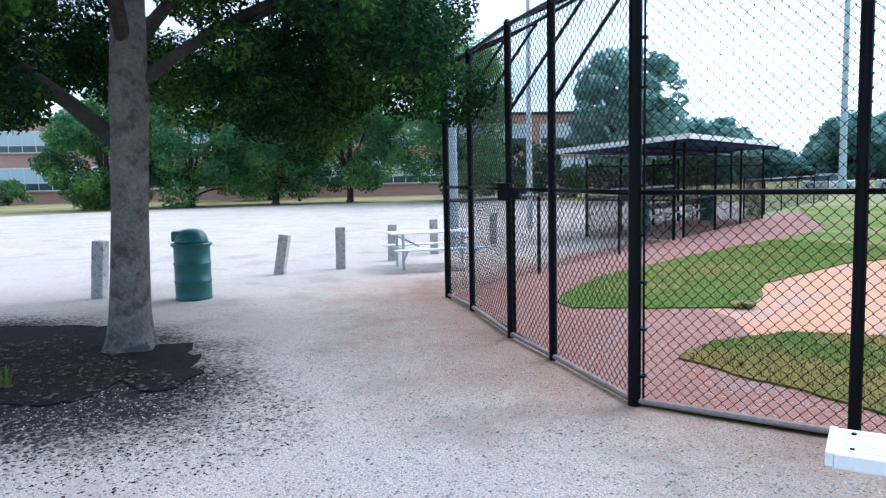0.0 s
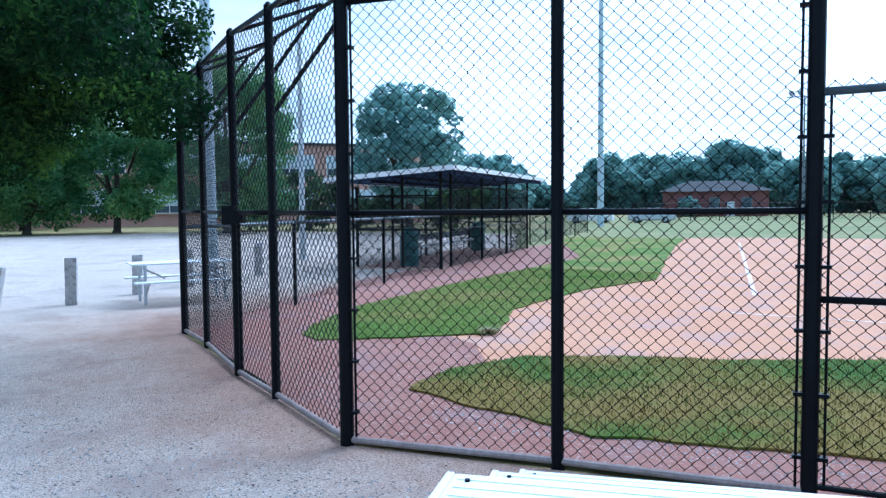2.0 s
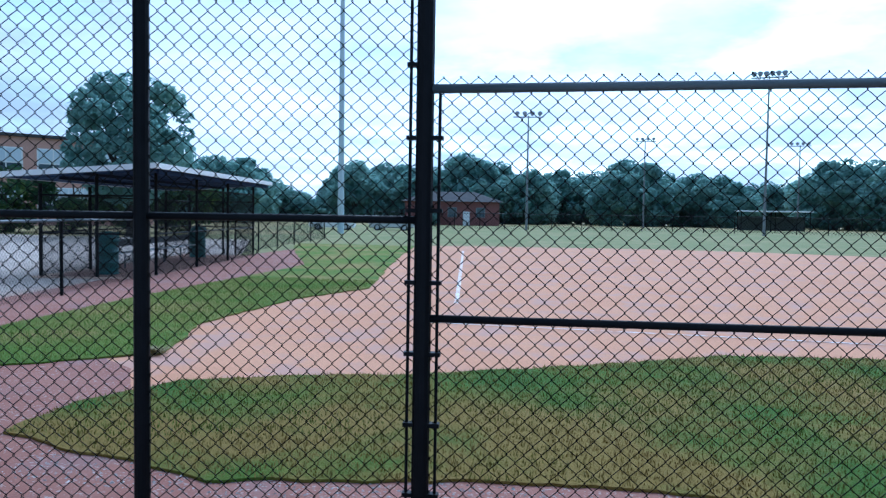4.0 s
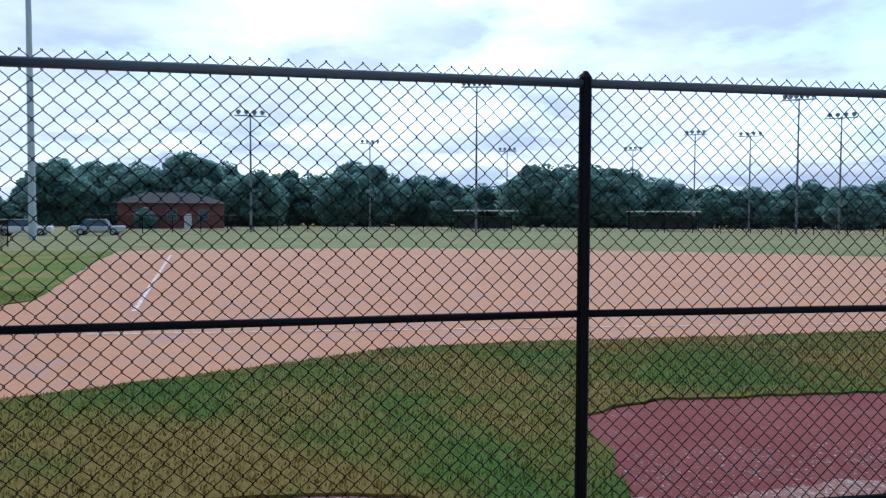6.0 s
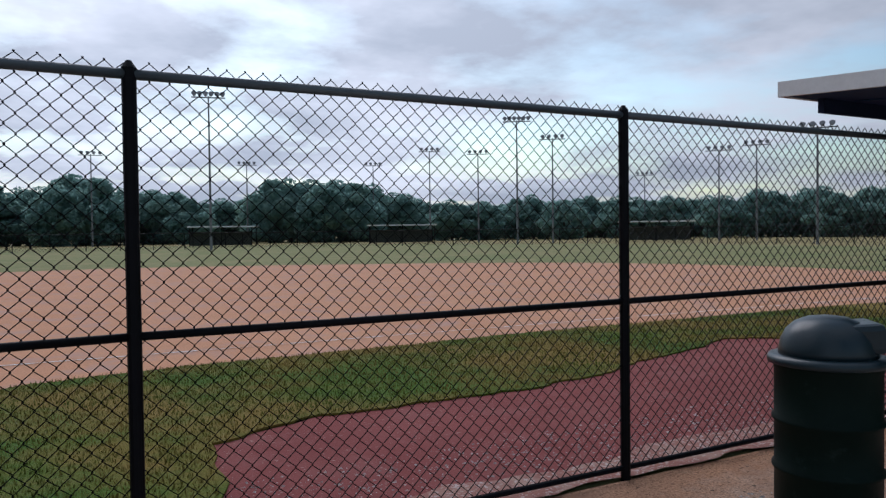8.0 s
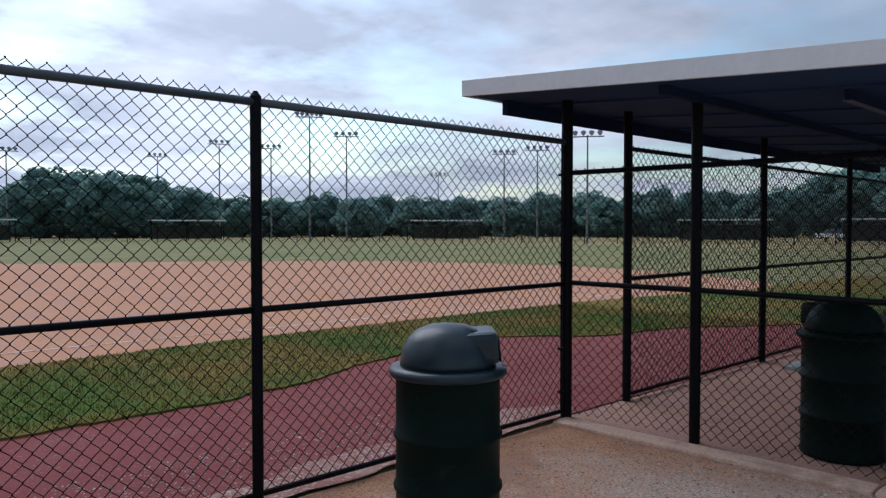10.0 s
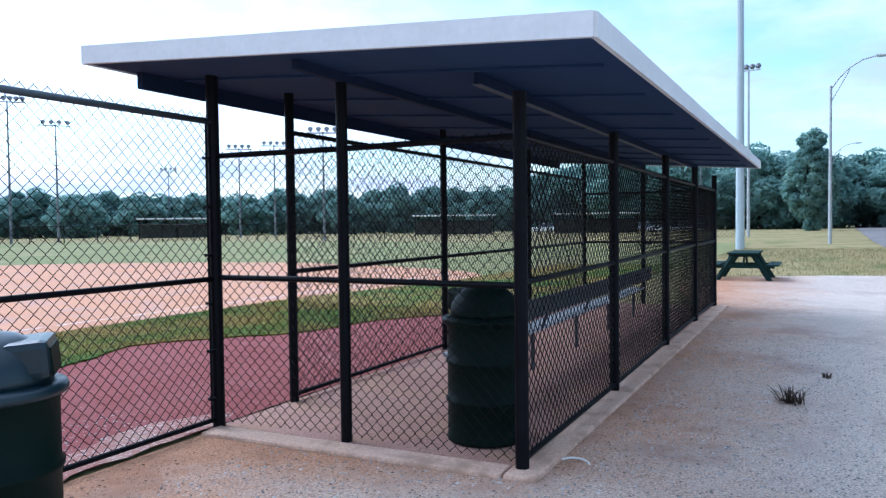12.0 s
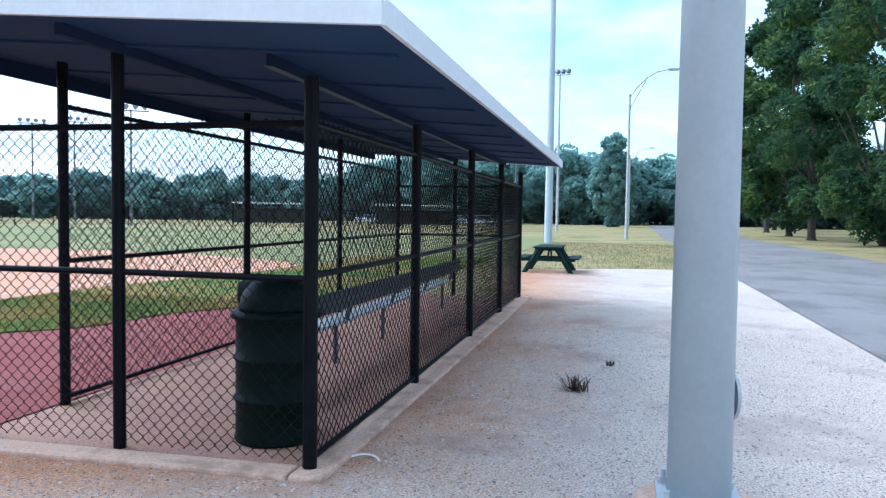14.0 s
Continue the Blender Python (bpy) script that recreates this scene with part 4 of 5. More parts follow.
for sx in (-1, 1):
    for sy in (-1, 1):
        b_ = part("anchor_bolt", tube(B(), (sx * 0.185, sy * 0.185, 0.05), (sx * 0.185, sy * 0.185, 0.13), 0.016, 10), M_GALV, BP)
        part("nut", tube(B(), (sx * 0.185, sy * 0.185, 0.05), (sx * 0.185, sy * 0.185, 0.085), 0.032, 6), M_GALV, b_)
hh = lathe([(0.11, 0), (0.11, 0.02), (0.09, 0.03), (0.01, 0.03)], 20)
hob = part("handhole_cover", hh, M_GALV, BP)
hob.matrix_local = pose(0.06, -0.160, 0.62, 90, 0, 22) @ Matrix.Diagonal((0.8, 1.2, 1, 1))

light_pole((46, -0.2, -0.05), 26, 0.24, "tall pale steel light pole behind the picnic table", m=M_POLE)
light_pole((80, 2.2, -0.05), 16.2, 0.16, "tall field light pole with floodlights beside the park road", 4, rz=80, rack=2.2)
light_pole((-22.0, 55.0, -0.05), 24, 0.28, "tall pale steel light pole on the third-base side", m=M_POLE)
light_pole((-19.5, 14.6, -0.05), 10, 0.11, "slim pale light pole behind the far dugout", 2, rz=60, m=M_GALV, rack=0.9)
light_pole((-16.4, 7.6, -0.05), 12, 0.17, "pale steel light pole with box lamps behind the backstop", m=M_POLE)


def street_lamp(at, h, rz):
    root = thing("street_lamp", at, "galvanised street lamp with an upswept arm along the road", "street lamp", "street lamps", rz=rz)
    part("shaft", tube(B(), (0, 0, -0.1), (0, 0, h * 0.86), 0.12, 12, 0.08), M_GALV, root)
    arm = B()
    pts = [(0.0, 0.0, h * 0.84), (0.5, 0, h * 0.90), (1.1, 0, h * 0.95), (1.8, 0, h * 0.985), (2.6, 0, h)]
    for a, b in zip(pts, pts[1:]):
        tube(arm, a, b, 0.045, 8)
    tube(arm, (0, 0, h * 0.77), (1.1, 0, h * 0.94), 0.03, 8)
    part("arm", arm, M_GALV, root)
    hd = part("lamp_head", box(B(), (2.95, 0, h - 0.01), (0.8, 0.3, 0.14), bevel=0.05), M_GALV, root)
    part("lens", box(B(), (3.0, 0, h - 0.09), (0.5, 0.22, 0.03), bevel=0.01), M_PANEL, hd)
    return root


street_lamp((57, -4.7, -0.05), 12.0, -90)
street_lamp((110, -5.2, -0.05), 11.2, -90)
street_lamp((165, -7.5, -0.05), 11.2, -90)


# ---- trees ----
def leaf_cloud(clumps, n, size, seed, squash=0.75, shell=0.25):
    """n leaves, each a bent pair of triangles, scattered through the clumps (x, y, z, radius)."""
    g = np.random.default_rng(seed)
    c = np.array(clumps)
    wgt = c[:, 3] ** 2
    idx = g.choice(len(c), n, p=wgt / wgt.sum())
    d = g.normal(size=(n, 3))
    d /= np.linalg.norm(d, axis=1)[:, None]
    rad = c[idx, 3] * g.uniform(shell, 1.0, n) ** 0.5
    p = c[idx, :3] + d * rad[:, None] * np.array((1, 1, squash))
    nn = d * 0.6 + g.normal(size=(n, 3)) * 0.6 + np.array((0, 0, 0.5))
    nn /= np.linalg.norm(nn, axis=1)[:, None]
    a = np.cross(nn, g.normal(size=(n, 3)))
    a /= np.linalg.norm(a, axis=1)[:, None]
    b = np.cross(nn, a)
    s = size * g.uniform(0.6, 1.3, n)[:, None]
    v = np.stack([p - a * s, p + b * s * 0.5 + nn * s * 0.12, p + a * s, p - b * s * 0.5 + nn * s * 0.12], 1).reshape(-1, 3)
    k = np.arange(n)[:, None] * 4
    f = np.concatenate([k + np.array((0, 1, 2)), k + np.array((0, 2, 3))], 1).reshape(-1, 3)
    return v, f


def leaf_mesh(name, v, f, m, parent):
    me = bpy.data.meshes.new(name)
    me.vertices.add(len(v))
    me.vertices.foreach_set("co", v.astype(np.float32).ravel())
    me.loops.add(f.size)
    me.loops.foreach_set("vertex_index", f.astype(np.int32).ravel())
    me.polygons.add(len(f))
    me.polygons.foreach_set("loop_start", np.arange(0, f.size, 3, dtype=np.int32))
    me.polygons.foreach_set("loop_total", np.full(len(f), 3, dtype=np.int32))
    me.update(calc_edges=True)
    me.materials.append(m)
    ob = new(name, me)
    ob.parent = parent
    return ob


def limb(bm, p, q, r0, r1, bend, seg=8, steps=5):
    p, q, bend = Vector(p), Vector(q), Vector(bend)
    last, lr = p, r0
    for k in range(1, steps + 1):
        t = k / steps
        c = p.lerp(q, t) + bend * (4 * t * (1 - t))
        r = r0 + (r1 - r0) * t
        tube(bm, last, c, lr, seg, r, cap=False)
        last, lr = c, r


def tree(name, at, h, crown_r, base_z, trunk_r, n, size, seed, label, bark, leaf, clumps=60, squash=0.8, lean=(0, 0), group="", rc=(0.16, 0.34), shell=0.25):
    g = np.random.default_rng(seed)
    root = thing(name, at, label, "tree", group)
    bm = B()
    top = Vector((lean[0], lean[1], h * 0.72))
    limb(bm, (0, 0, -0.1), top, trunk_r, trunk_r * 0.3, (0.15 * trunk_r, 0.1, 0), 12, 7)
    tube(bm, (0, 0, -0.1), (0, 0, 0.25), trunk_r * 1.45, 12, trunk_r * 1.0, cap=False)
    cl = []
    mid = (base_z + h) / 2
    hz = (h - base_z) / 2
    for k in range(clumps):
        d = g.normal(size=3)
        d /= np.linalg.norm(d)
        rr = g.uniform(0.45, 1.0) ** 0.6
        x, y, z = d[0] * crown_r * rr, d[1] * crown_r * rr, mid + d[2] * hz * rr
        narrow = 1 - 0.35 * max(0, (z - mid) / hz)
        cl.append((x * narrow + lean[0] * 0.7, y * narrow + lean[1] * 0.7, z, crown_r * g.uniform(*rc)))
    for c in cl[:12]:
        s = Vector((0, 0, base_z * 0.8 + g.uniform(0, 0.4) * h * 0.5))
        limb(bm, s, (c[0], c[1], c[2]), trunk_r * 0.35, trunk_r * 0.08, (0, 0, g.uniform(0, 0.5)), 6, 4)
    part("trunk", bm, bark, root, smooth=True)
    v, f = leaf_cloud(cl, n, size, seed + 1, squash, shell)
    leaf_mesh("crown", v, f, leaf, root)
    return root


# the shade tree beside the path: flared trunk, three limbs, low spreading crown
st = thing("shade_tree", (-11.5, -2.62, -0.03), "broad shade tree with a grey trunk and low dense crown", "tree")
bm = lathe([(0.30, -0.1), (0.275, 0.03), (0.235, 0.16), (0.205, 0.42), (0.19, 0.9), (0.18, 1.6), (0.18, 2.4), (0.19, 2.75), (0.175, 3.2), (0.15, 4.2)], 28)
for v in bm.verts:
    a = math.atan2(v.co.y, v.co.x)
    k = 1.1 + 0.05 * math.sin(5 * a + v.co.z) + (0.10 * math.sin(4 * a + 1) * max(0, 0.5 - v.co.z) * 2)
    v.co.x, v.co.y = v.co.x * k + 0.02 * v.co.z, v.co.y * k + 0.045 * v.co.z
part("trunk", bm, M_BARK, st, smooth=True)
BOUGHS = [((-0.03, 0.05, 2.3), (-1.9, -2.6, 4.1), 0.10), ((0.08, 0.18, 3.9), (0.3, 0.6, 8.0), 0.15), ((0.08, 0.15, 2.9), (1.6, 3.0, 4.3), 0.075),
          ((0, 0.2, 3.3), (-2.2, 3.4, 5.6), 0.09), ((0.1, 0.1, 3.4), (3.2, -1.8, 5.6), 0.085), ((0, 0.2, 3.0), (1.0, 4.4, 4.6), 0.06)]
for k, (p, q, r) in enumerate(BOUGHS):
    bm = B()
    limb(bm, p, q, r, r * 0.25, (0, 0, 0.35), 10, 7)
    # limbs darker than the trunk: crown shade put into the bark colour
    part("limb", bm, M_DARKBARK, st, smooth=True)
g = np.random.default_rng(11)
cl = []
for k in range(330):
    a, rr = g.uniform(0, 2 * math.pi), 4.5 * math.sqrt(g.uniform(0.03, 1))
    low = 2.85 + 1.1 * noise.noise((0.55 * rr * math.cos(a), 0.55 * rr * math.sin(a), 7.0))
    z = low + 0.4 * g.uniform() + g.uniform(0, 1) ** 1.5 * (6.4 - 0.2 * rr * rr)
    if rr < 1.0 and z < 3.6:
        z += 1.5
    x, y = rr * math.cos(a) - 1.0, rr * math.sin(a) + 0.35
    if 0.94 * x - 0.34 * y > -0.4 and abs(0.34 * x + 0.94 * y) < 0.75 and z < 5.2:
        continue
    cl.append((x, y, z, g.uniform(0.28, 0.66)))
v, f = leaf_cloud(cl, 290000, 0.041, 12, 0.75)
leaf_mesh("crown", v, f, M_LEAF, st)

# trees in front of the school
for k, (x, y, h, cr) in enumerate([(-59.5, 15.2, 8.5, 4.2), (-57, 20.5, 9.5, 4.8), (-54, 26, 10, 4.8), (-51, 31.0, 11.5, 4.2), (-42.4, 33.5, 13, 5.4), (-66, 33, 11, 5)]):
    tree("broadleaf_tree", (x, y, -0.05), h, cr, 0.35, 0.28, 26000, 0.15, 40 + k, "leafy green tree before the brick school", M_DARKBARK, M_LEAF_SCHOOL, 70, group="school trees")
for k, (x, y) in enumerate([(-84, 15), (-81, 11), (-87, 8)]):
    tree("bush", (x, y, -0.05), 2.3, 2.2, 0.1, 0.1, 1800, 0.18, 60 + k, "clipped green bush before the school", M_DARKBARK, M_LEAF_SCHOOL, 24, group="school bushes")
tree("broadleaf_tree", (-30.3, 38.5, -0.05), 10.2, 4.0, 2.4, 0.3, 12000, 0.22, 80, "rounded green tree behind the far dugout", M_DARKBARK, M_LEAF_HAZED, 80, rc=(0.12, 0.30), shell=0.6)

# no shrubs known here; added to darken the background behind the far dugout
for k, (x, y, h) in enumerate([(-41.5, 41, 4.6), (-38.5, 44, 5.2), (-35.5, 46.5, 5.0), (-32, 48.5, 4.6), (-45, 38.5, 4.4)]):
    tree("shrub", (x, y, -0.05), h, 2.7, 0.15, 0.12, 3200, 0.2, 70 + k, "dark green shrub added to darken the view behind the far dugout", M_DARKBARK, M_LEAF_ROAD, 36, group="shrubs behind the far dugout")

# roadside trees on the far side of the road
for k, (x, y, h, cr) in enumerate([(31, -19.5, 19, 6.3), (42, -20.5, 21, 6.8), (24, -20.5, 13, 5), (54, -20.5, 17, 6.8), (64, -18.5, 20, 6.8), (77, -19.5, 23, 7.4), (94, -20.5, 25, 7.8), (114, -25, 22, 7.5)]):
    tree("roadside_tree", (x, y, -0.05), h, cr, 0.7 if k else 1.8, 0.3, 30000 if k < 4 else 20000, 0.17 if k < 4 else 0.24, 90 + k, "tall dense green tree beside the road", M_DARKBARK, M_LEAF_ROAD, 62, rc=(0.09, 0.25), group="roadside trees")

tree("tall_tree", (118, -2.8, -0.05), 14.0, 3.1, 0.4, 0.35, 14000, 0.36, 118, "tall pointed tree at the end of the road, haze put into its leaf colour", M_DARKBARK, M_LEAF_HAZED, 120, rc=(0.18, 0.34), shell=0.6)

# distant wood round the fields: a few kinds, repeated
kinds = []
for k in range(5):
    kinds.append(tree("distant_tree", (0, 400 + 20 * k, -0.05), 10.5 + k * 0.7, 5.6, 0.1, 0.3, 10000, 0.46, 120 + k, "distant green tree at the park edge, haze put into its leaf colour", M_DARKBARK, M_LEAF_HAZED, 90, rc=(0.16, 0.36), shell=0.75, group="distant trees"))
rg = random.Random(4)
# height of the wood by bearing from +y towards +x, degrees and metres
WOOD_B = (-70, -28, -25.5, -24, -22, -21, -18, -13, -10.5, -8, -6, -3, 0, 3, 6.5, 11, 14.5, 19, 23, 27, 31, 36, 41, 48, 55, 70, 78, 130)
WOOD_H = (9.0, 9.0, 7.0, 3.8, 3.8, 9.8, 11.4, 9.0, 11.2, 11.0, 9.4, 9.4, 10.6, 11.2, 10.3, 7.8, 8.6, 11.2, 10.8, 8.8, 6.6, 7.0, 7.8, 7.0, 7.5, 8.0, 12.5, 14.0)
for i in range(150):
    b = -70 + i * 1.32
    far = 138 + rg.uniform(-12, 16) + (12 if b > 70 else 0)
    if b < -28:
        far = 105 + rg.uniform(-8, 14)
    x, y = far * math.sin(radians(b)), 8 + far * math.cos(radians(b))
    s = float(np.interp(b, WOOD_B, WOOD_H)) / (10.5 + 0.7 * (i % 5)) * rg.uniform(0.90, 1.08)
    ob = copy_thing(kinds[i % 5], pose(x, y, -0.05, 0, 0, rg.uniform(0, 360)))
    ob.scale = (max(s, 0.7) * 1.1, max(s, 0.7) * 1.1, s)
for k, kd in enumerate(kinds):
    b = (98, 104, -74, 127, -80)[k]
    kd.matrix_world = pose(150 * math.sin(radians(b)), 150 * math.cos(radians(b)), -0.05)


# ---- school ----
def school():
    A, Bp = Vector((-102, 0.0, 0)), Vector((-47.0, 68.0, 0))
    L, ang = (Bp - A).length, math.degrees(math.atan2(Bp.y - A.y, Bp.x - A.x))
    root = thing("school_building", (A.x, A.y, -0.05), "two-storey red brick school with ribbon windows", "building", rz=ang)
    part("wall", box(B(), (L / 2, 5, 4.2), (L, 10, 8.4)), M_BRICK, root)
    part("roof", box(B(), (L / 2, 5, 8.55), (L + 0.6, 10.6, 0.3)), M_ROOF, root)
    for bay in range(9):
        x0 = 1.2 + bay * 9.4
        for z0, z1 in ((1.3, 3.7), (5.2, 7.4)):
            win = part("window", box(B(), (x0 + 4.1, -0.03, (z0 + z1) / 2), (8.2, 0.12, z1 - z0)), M_WHITE, root, "long ribbon window with pale upper panels")
            for k in range(6):
                xc = x0 + 0.75 + k * 1.34
                part("upper_panel", box(B(), (xc, -0.10, z0 + (z1 - z0) * 0.66), (1.24, 0.04, (z1 - z0) * 0.58)), M_PANEL, win)
                part("pane", box(B(), (xc, -0.10, z0 + (z1 - z0) * 0.18), (1.24, 0.04, (z1 - z0) * 0.28)), M_GLASS, win)
            part("sill", box(B(), (x0 + 4.1, -0.10, z0 - 0.06), (8.4, 0.22, 0.10)), M_CONCRETE, win)
    return root


school()


def brick_house(at, rz, w, d, h):
    root = thing("brick_house", at, "low red brick park building with a hipped roof", "building", rz=rz)
    part("wall", box(B(), (0, 0, h / 2), (w, d, h)), M_DARKBRICK, root)
    bm = B()
    o = 0.6
    v = [bm.verts.new(c) for c in ((-w / 2 - o, -d / 2 - o, h), (w / 2 + o, -d / 2 - o, h), (w / 2 + o, d / 2 + o, h), (-w / 2 - o, d / 2 + o, h), (-w / 4, 0, h + 1.6), (w / 4, 0, h + 1.6))]
    for q in ((0, 1, 5, 4), (1, 2, 5), (2, 3, 4, 5), (3, 0, 4), (3, 2, 1, 0)):
        bm.faces.new([v[k] for k in q])
    part("roof", bm, M_ROOF, root)
    for x in (-w * 0.3, 0, w * 0.3):
        wd = part("window", box(B(), (x, -d / 2 - 0.03, h * 0.55), (1.4, 0.12, 1.5)), M_FARPOLE, root)
        part("pane", box(B(), (x, -d / 2 - 0.10, h * 0.55), (1.2, 0.04, 1.3)), M_GLASS, wd)
    part("door", box(B(), (w * 0.15, -d / 2 - 0.03, 1.05), (1.0, 0.1, 2.1)), M_FASCIA, root)
    return root


brick_house((-22.8, 112, -0.05), 11, 14.3, 9, 3.6)
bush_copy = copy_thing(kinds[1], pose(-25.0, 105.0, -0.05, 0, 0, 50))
bush_copy.scale = (0.26, 0.26, 0.24)
bush_copy["label"] = "rounded green bush before the brick park building"

# ---- distant field lights, fences, scoreboards, cars ----
for k, (x, y, h, n) in enumerate([(-8.7, 80.9, 12.9, 4), (7.1, 120.9, 14.0, 4), (15.7, 76.6, 16.1, 6), (32.1, 127.2, 13.8, 4), (54.9, 124.7, 14.2, 4), (55.1, 102.4, 14.6, 4), (59.3, 94.4, 13.6, 4), (51.3, 72.1, 15.1, 6), (59.6, 76.0, 13.8, 4), (103.1, 104.6, 12.2, 4), (79.2, 65.8, 12.1, 4), (82.2, 62.3, 12.6, 4), (66.0, 42.4, 11.4, 4), (120.5, 12.3, 13.5, 4)]):
    light_pole((x, y, -0.05), h, 0.14, "distant field light pole with a rack of floodlights", n, rz=-math.degrees(math.atan2(x, y)), rack=3.4, seg=8, m=M_FARPOLE)


def far_fence(name, pts, h, label):
    root = thing(name, (0, 0, 0), label, "fence", kind="structure")
    for a, b in zip(pts, pts[1:]):
        L, ang = math.dist(a, b), math.degrees(math.atan2(b[1] - a[1], b[0] - a[0]))
        n_post = max(1, int(L / 3.05))
        for k in range(n_post):
            t = k / n_post
            part("post", tube(B(), (a[0] + (b[0] - a[0]) * t, a[1] + (b[1] - a[1]) * t, -0.05), (a[0] + (b[0] - a[0]) * t, a[1] + (b[1] - a[1]) * t, h), 0.05, 6), M_BLACK, root)
        part("top_rail", tube(B(), (*a, h), (*b, h), 0.035, 6), M_BLACK, root)
        V, F = wires(a, b, 0.03, h, 0.35, 0.012)
        raw("chain_link_mesh", V, F, M_WIRE, root)


far_fence("outfield_fence", [(-24, 72), (-6, 84), (18, 86), (42, 78), (58, 62), (68, 40), (72, 20), (70, 2)], 1.8, "distant dark chain-link outfield fence")


def field_shelter(at, rz, w):
    root = thing("field_shelter", at, "small distant field shelter roof on posts", "shelter", "field shelters", rz=rz)
    part("roof", box(B(), (0, 0, 2.7), (w, 2.8, 0.16), bevel=0.02), M_FASCIA, root)
    for x in (-w / 2 + 0.3, 0, w / 2 - 0.3):
        for y in (-1.2, 1.2):
            part("post", tube(B(), (x, y, -0.05), (x, y, 2.65), 0.06, 6), M_BLACK, root)
    part("back_screen", box(B(), (0, 1.2, 1.1), (w - 0.6, 0.05, 1.9)), M_FIELDFENCE, root)


for x, y, rz, w in ((22, 100, 0, 9), (47, 96, -20, 10), (74, 72, -40, 10), (92, 40, -60, 11), (97, 22, -75, 11)):
    field_shelter((x, y, -0.05), rz, w)


def car(at, rz, paint, label):
    root = thing("parked_car", at, label, "car", "parked cars", rz=rz)
    bm = box(B(), (0, 0, 0.55), (4.4, 1.75, 0.6), bevel=0.14)
    part("body", bm, paint, root)
    cab = box(B(), (-0.2, 0, 1.1), (2.5, 1.55, 0.62))
    for v in cab.verts:
        if v.co.z > 1.2:
            v.co.x = -0.2 + (v.co.x + 0.2) * 0.68
            v.co.y *= 0.86
    part("cabin", cab, M_GLASS, root)
    part("roof", box(B(), (-0.2, 0, 1.42), (1.6, 1.3, 0.05), bevel=0.02), paint, root)
    for x in (-1.35, 1.35):
        for y in (-0.8, 0.8):
            w = part("wheel", tube(B(), (x, y - 0.1, 0.32), (x, y + 0.1, 0.32), 0.32, 14), M_TYRE, root)
            part("rim", tube(B(), (x, y - 0.11, 0.32), (x, y + 0.11, 0.32), 0.19, 10), M_GALV, w)
    return root


M_SILVER = mat("silver_car_paint", (0.45, 0.46, 0.48), (0.5, 0.51, 0.53), 2, 0.3, 0.5, bump=0)
c0 = car((-26.5, 66, -0.05), 10, M_WHITE, "white parked car beyond the third-base side")
c1 = car((-21, 68, -0.05), 5, M_SILVER, "silver parked car beyond the third-base side")
for k in range(8):
    src = (c0, c1)[k % 2]
    o = copy_thing(src, pose(118 + (k % 3) * 0.6, 36 - k * 3.1, -0.05, 0, 0, 80 + (k % 4) * 3))
    o["label"] = "distant parked car in the lot past the outfield"
for k in range(1):
    o = copy_thing((c0, c1)[k % 2], pose(158 + k * 6, 4 - k * 2.2, -0.05, 0, 0, 20))
    o["label"] = "distant parked car near the road's end"


# ---- grass blades and loose stones near the path ----
def inside(px, py, poly):
    n = np.zeros(len(px), bool)
    q = np.array(poly)
    for (x0, y0), (x1, y1) in zip(q, np.roll(q, -1, 0)):
        c = ((y0 > py) != (y1 > py)) & (px < (x1 - x0) * (py - y0) / (y1 - y0 + 1e-12) + x0)
        n ^= c
    return n


def blades(name, poly, bounds, n, h, label, z=0.006, seed=1, m_=None):
    g = np.random.default_rng(seed)
    x, y = g.uniform(bounds[0], bounds[1], n), g.uniform(bounds[2], bounds[3], n)
    ok = inside(x, y, poly)
    x, y = x[ok], y[ok]
    m = len(x)
    a, l = g.uniform(0, 6.283, m), h * g.uniform(0.5, 1.2, m)
    w = 0.006
    dx, dy = np.cos(a), np.sin(a)
    v = np.stack([np.stack([x - dy * w, y + dx * w, np.full(m, z)], 1), np.stack([x + dy * w, y - dx * w, np.full(m, z)], 1), np.stack([x + dx * l * 0.5, y + dy * l * 0.5, z + l], 1)], 1).reshape(-1, 3)
    root = new(name)
    tagged(root, label, "grass", kind="stuff")
    leaf_mesh("blade_mass", v, np.arange(m * 3).reshape(-1, 3), m_ or M_TURF, root)


blades("grass_blades", G1, (-6.8, 14, 0.1, 6.3), 110000, 0.036, "short mown grass blades on the foul ground", seed=21)
blades("grass_blades", G2, (-10.9, -7, 2.1, 14), 36000, 0.04, "short mown grass blades on the third-base side", seed=22, m_=M_BLADE_FRESH)
VERGE = [(25.4, -4.4), (26.0, -7.2), (60, -7.2), (60, 0), (20, 0), (24.0, -1.7)]
blades("grass_blades", VERGE, (20, 48, -7.2, 0), 22000, 0.09, "dry verge grass beyond the gravel", z=-0.048, seed=23, m_=M_DRYBLADE)


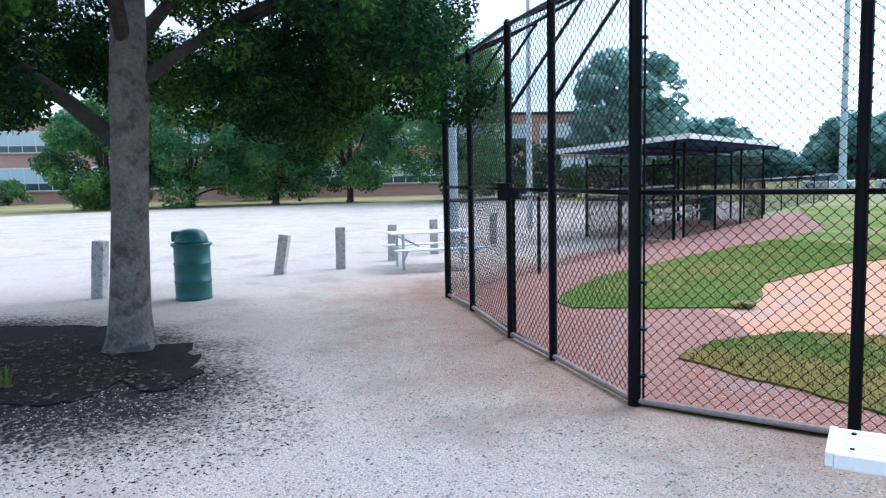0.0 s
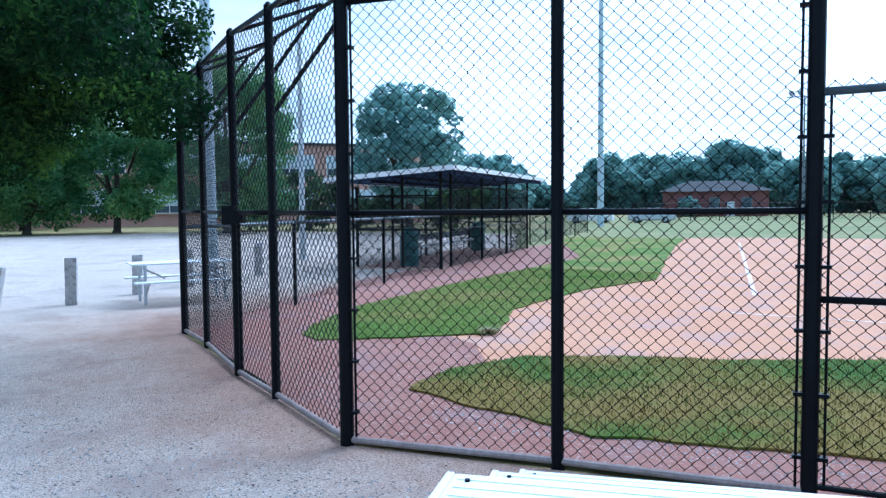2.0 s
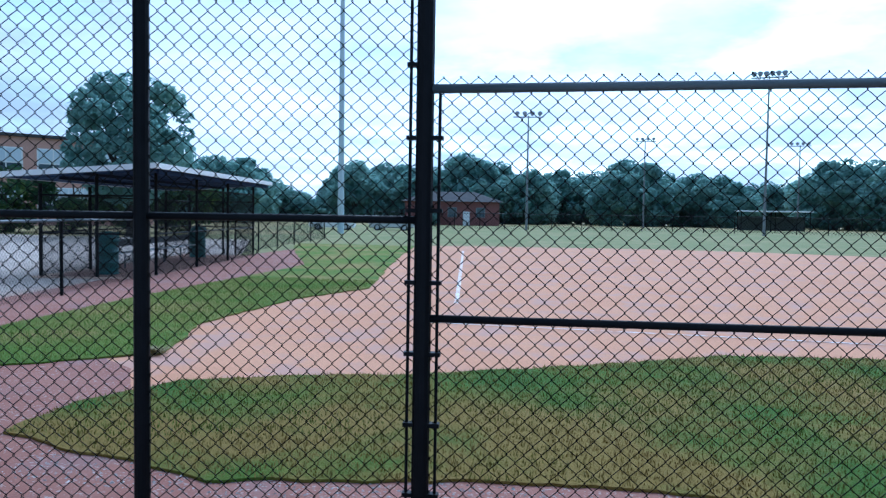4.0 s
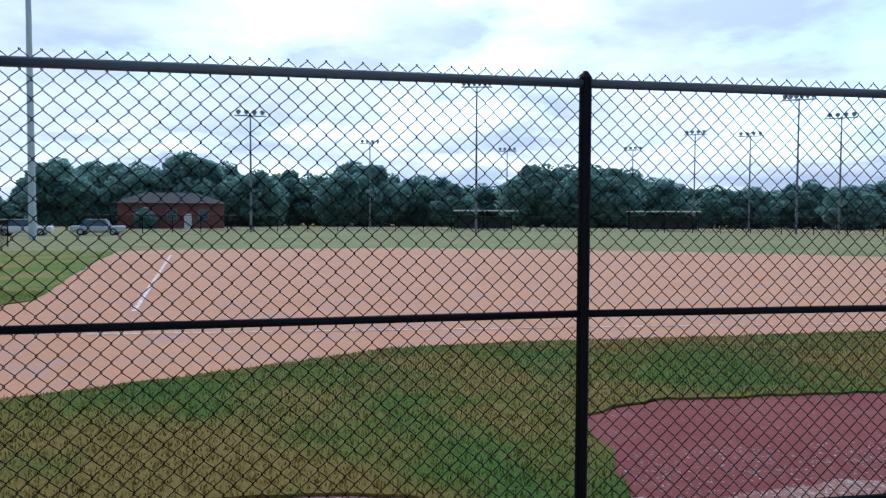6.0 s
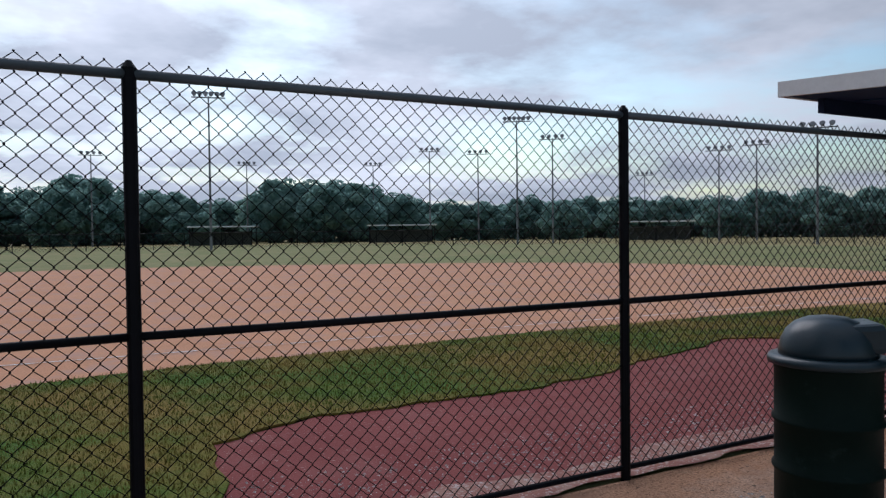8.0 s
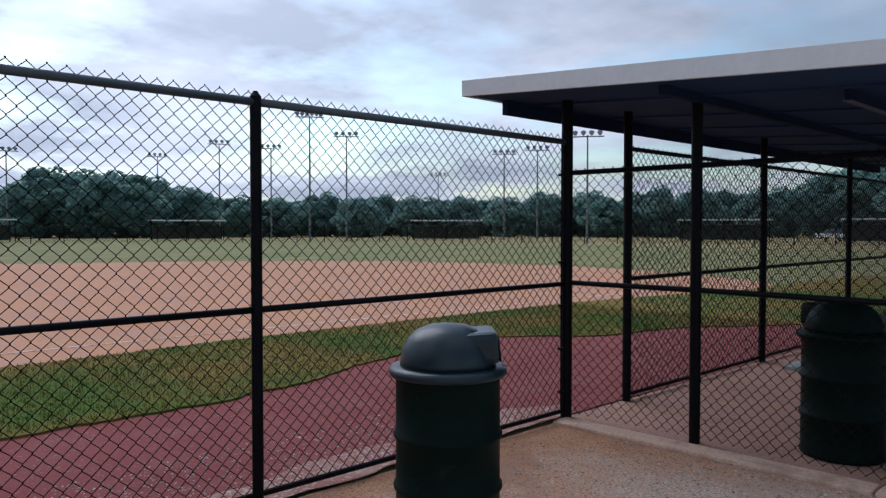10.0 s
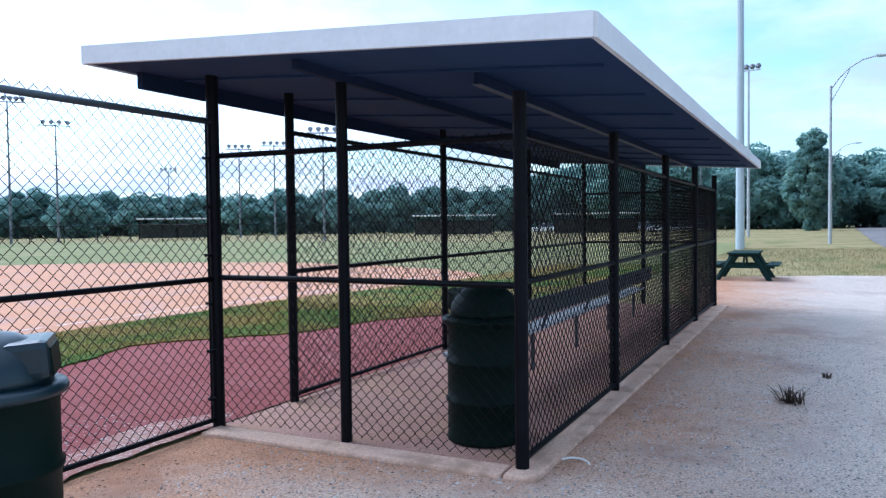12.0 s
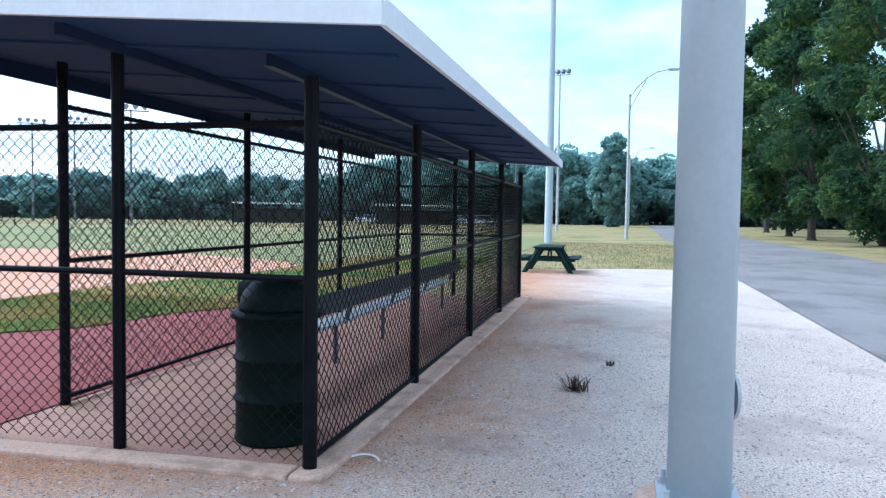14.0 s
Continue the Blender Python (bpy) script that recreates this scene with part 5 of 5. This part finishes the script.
def stones(name, areas, n, smin, smax, m, label, seed, flat=0.6):
    g = np.random.default_rng(seed)
    V, F = [], []
    base = np.array([(1, 0, 0), (-0.5, 0.85, 0), (-0.5, -0.85, 0), (0.1, 0.05, 1)])
    tri = ((0, 1, 3), (1, 2, 3), (2, 0, 3))
    for (x0, x1, y0, y1, z), cnt in zip(areas, n):
        for _ in range(cnt):
            s, a = g.uniform(smin, smax) * g.uniform(0.5, 1), g.uniform(0, 6.28)
            c, d = math.cos(a) * s, math.sin(a) * s
            x, y, st_ = g.uniform(x0, x1), g.uniform(y0, y1), g.uniform(0.6, 1.3)
            k = len(V)
            for q in base:
                V.append((x + (q[0] * c - q[1] * d) * st_, y + q[0] * d + q[1] * c, z + q[2] * s * flat))
            F += [(k + t[0], k + t[1], k + t[2]) for t in tri]
    ob = raw(name, V, F, m)
    tagged(ob, label, "gravel", kind="stuff")


stones("loose_stones", [(-10, -3, -5.5, -1.2, -0.03), (5.6, 13, -7.3, -2.9, -0.03), (2, 6, -3.2, -0.6, -0.03), (-6, -0.5, 0.05, 0.6, -0.014), (0.6, 6, 0.05, 1.2, -0.014)], (9000, 9000, 2600, 1300, 1600), 0.006, 0.020, M_STONE, "loose pebbles scattered over the gravel", 31)
stones("leaf_litter", [(-14, -4, -5.5, 1.0, -0.028), (5.6, 20, -7.2, -2.9, -0.028), (2, 6, -2.6, -0.2, -0.02), (6.0, 16.3, -3.25, -2.78, -0.028), (4.5, 6.1, -3.0, -0.2, -0.026)], (1600, 700, 160, 260, 140), 0.006, 0.02, M_DEBRIS, "dark bits of bark and dead leaf litter", 32, 0.25)
stones("mulch_chips", [(-12.8, -9.4, -4.6, -2.9, 0.012)], (900,), 0.015, 0.05, M_DEBRIS, "loose bark chips on the mulch", 33, 0.3)
stones("mulch_scatter", [(-10.2, -8.0, -5.2, -2.4, -0.03), (-8.6, -7.4, -4.6, -2.9, -0.03), (-10.5, -8.5, -5.8, -4.3, -0.03)], (2600, 500, 1300), 0.006, 0.026, M_MULCH, "mulch bits scattered over the gravel", 34, 0.3)
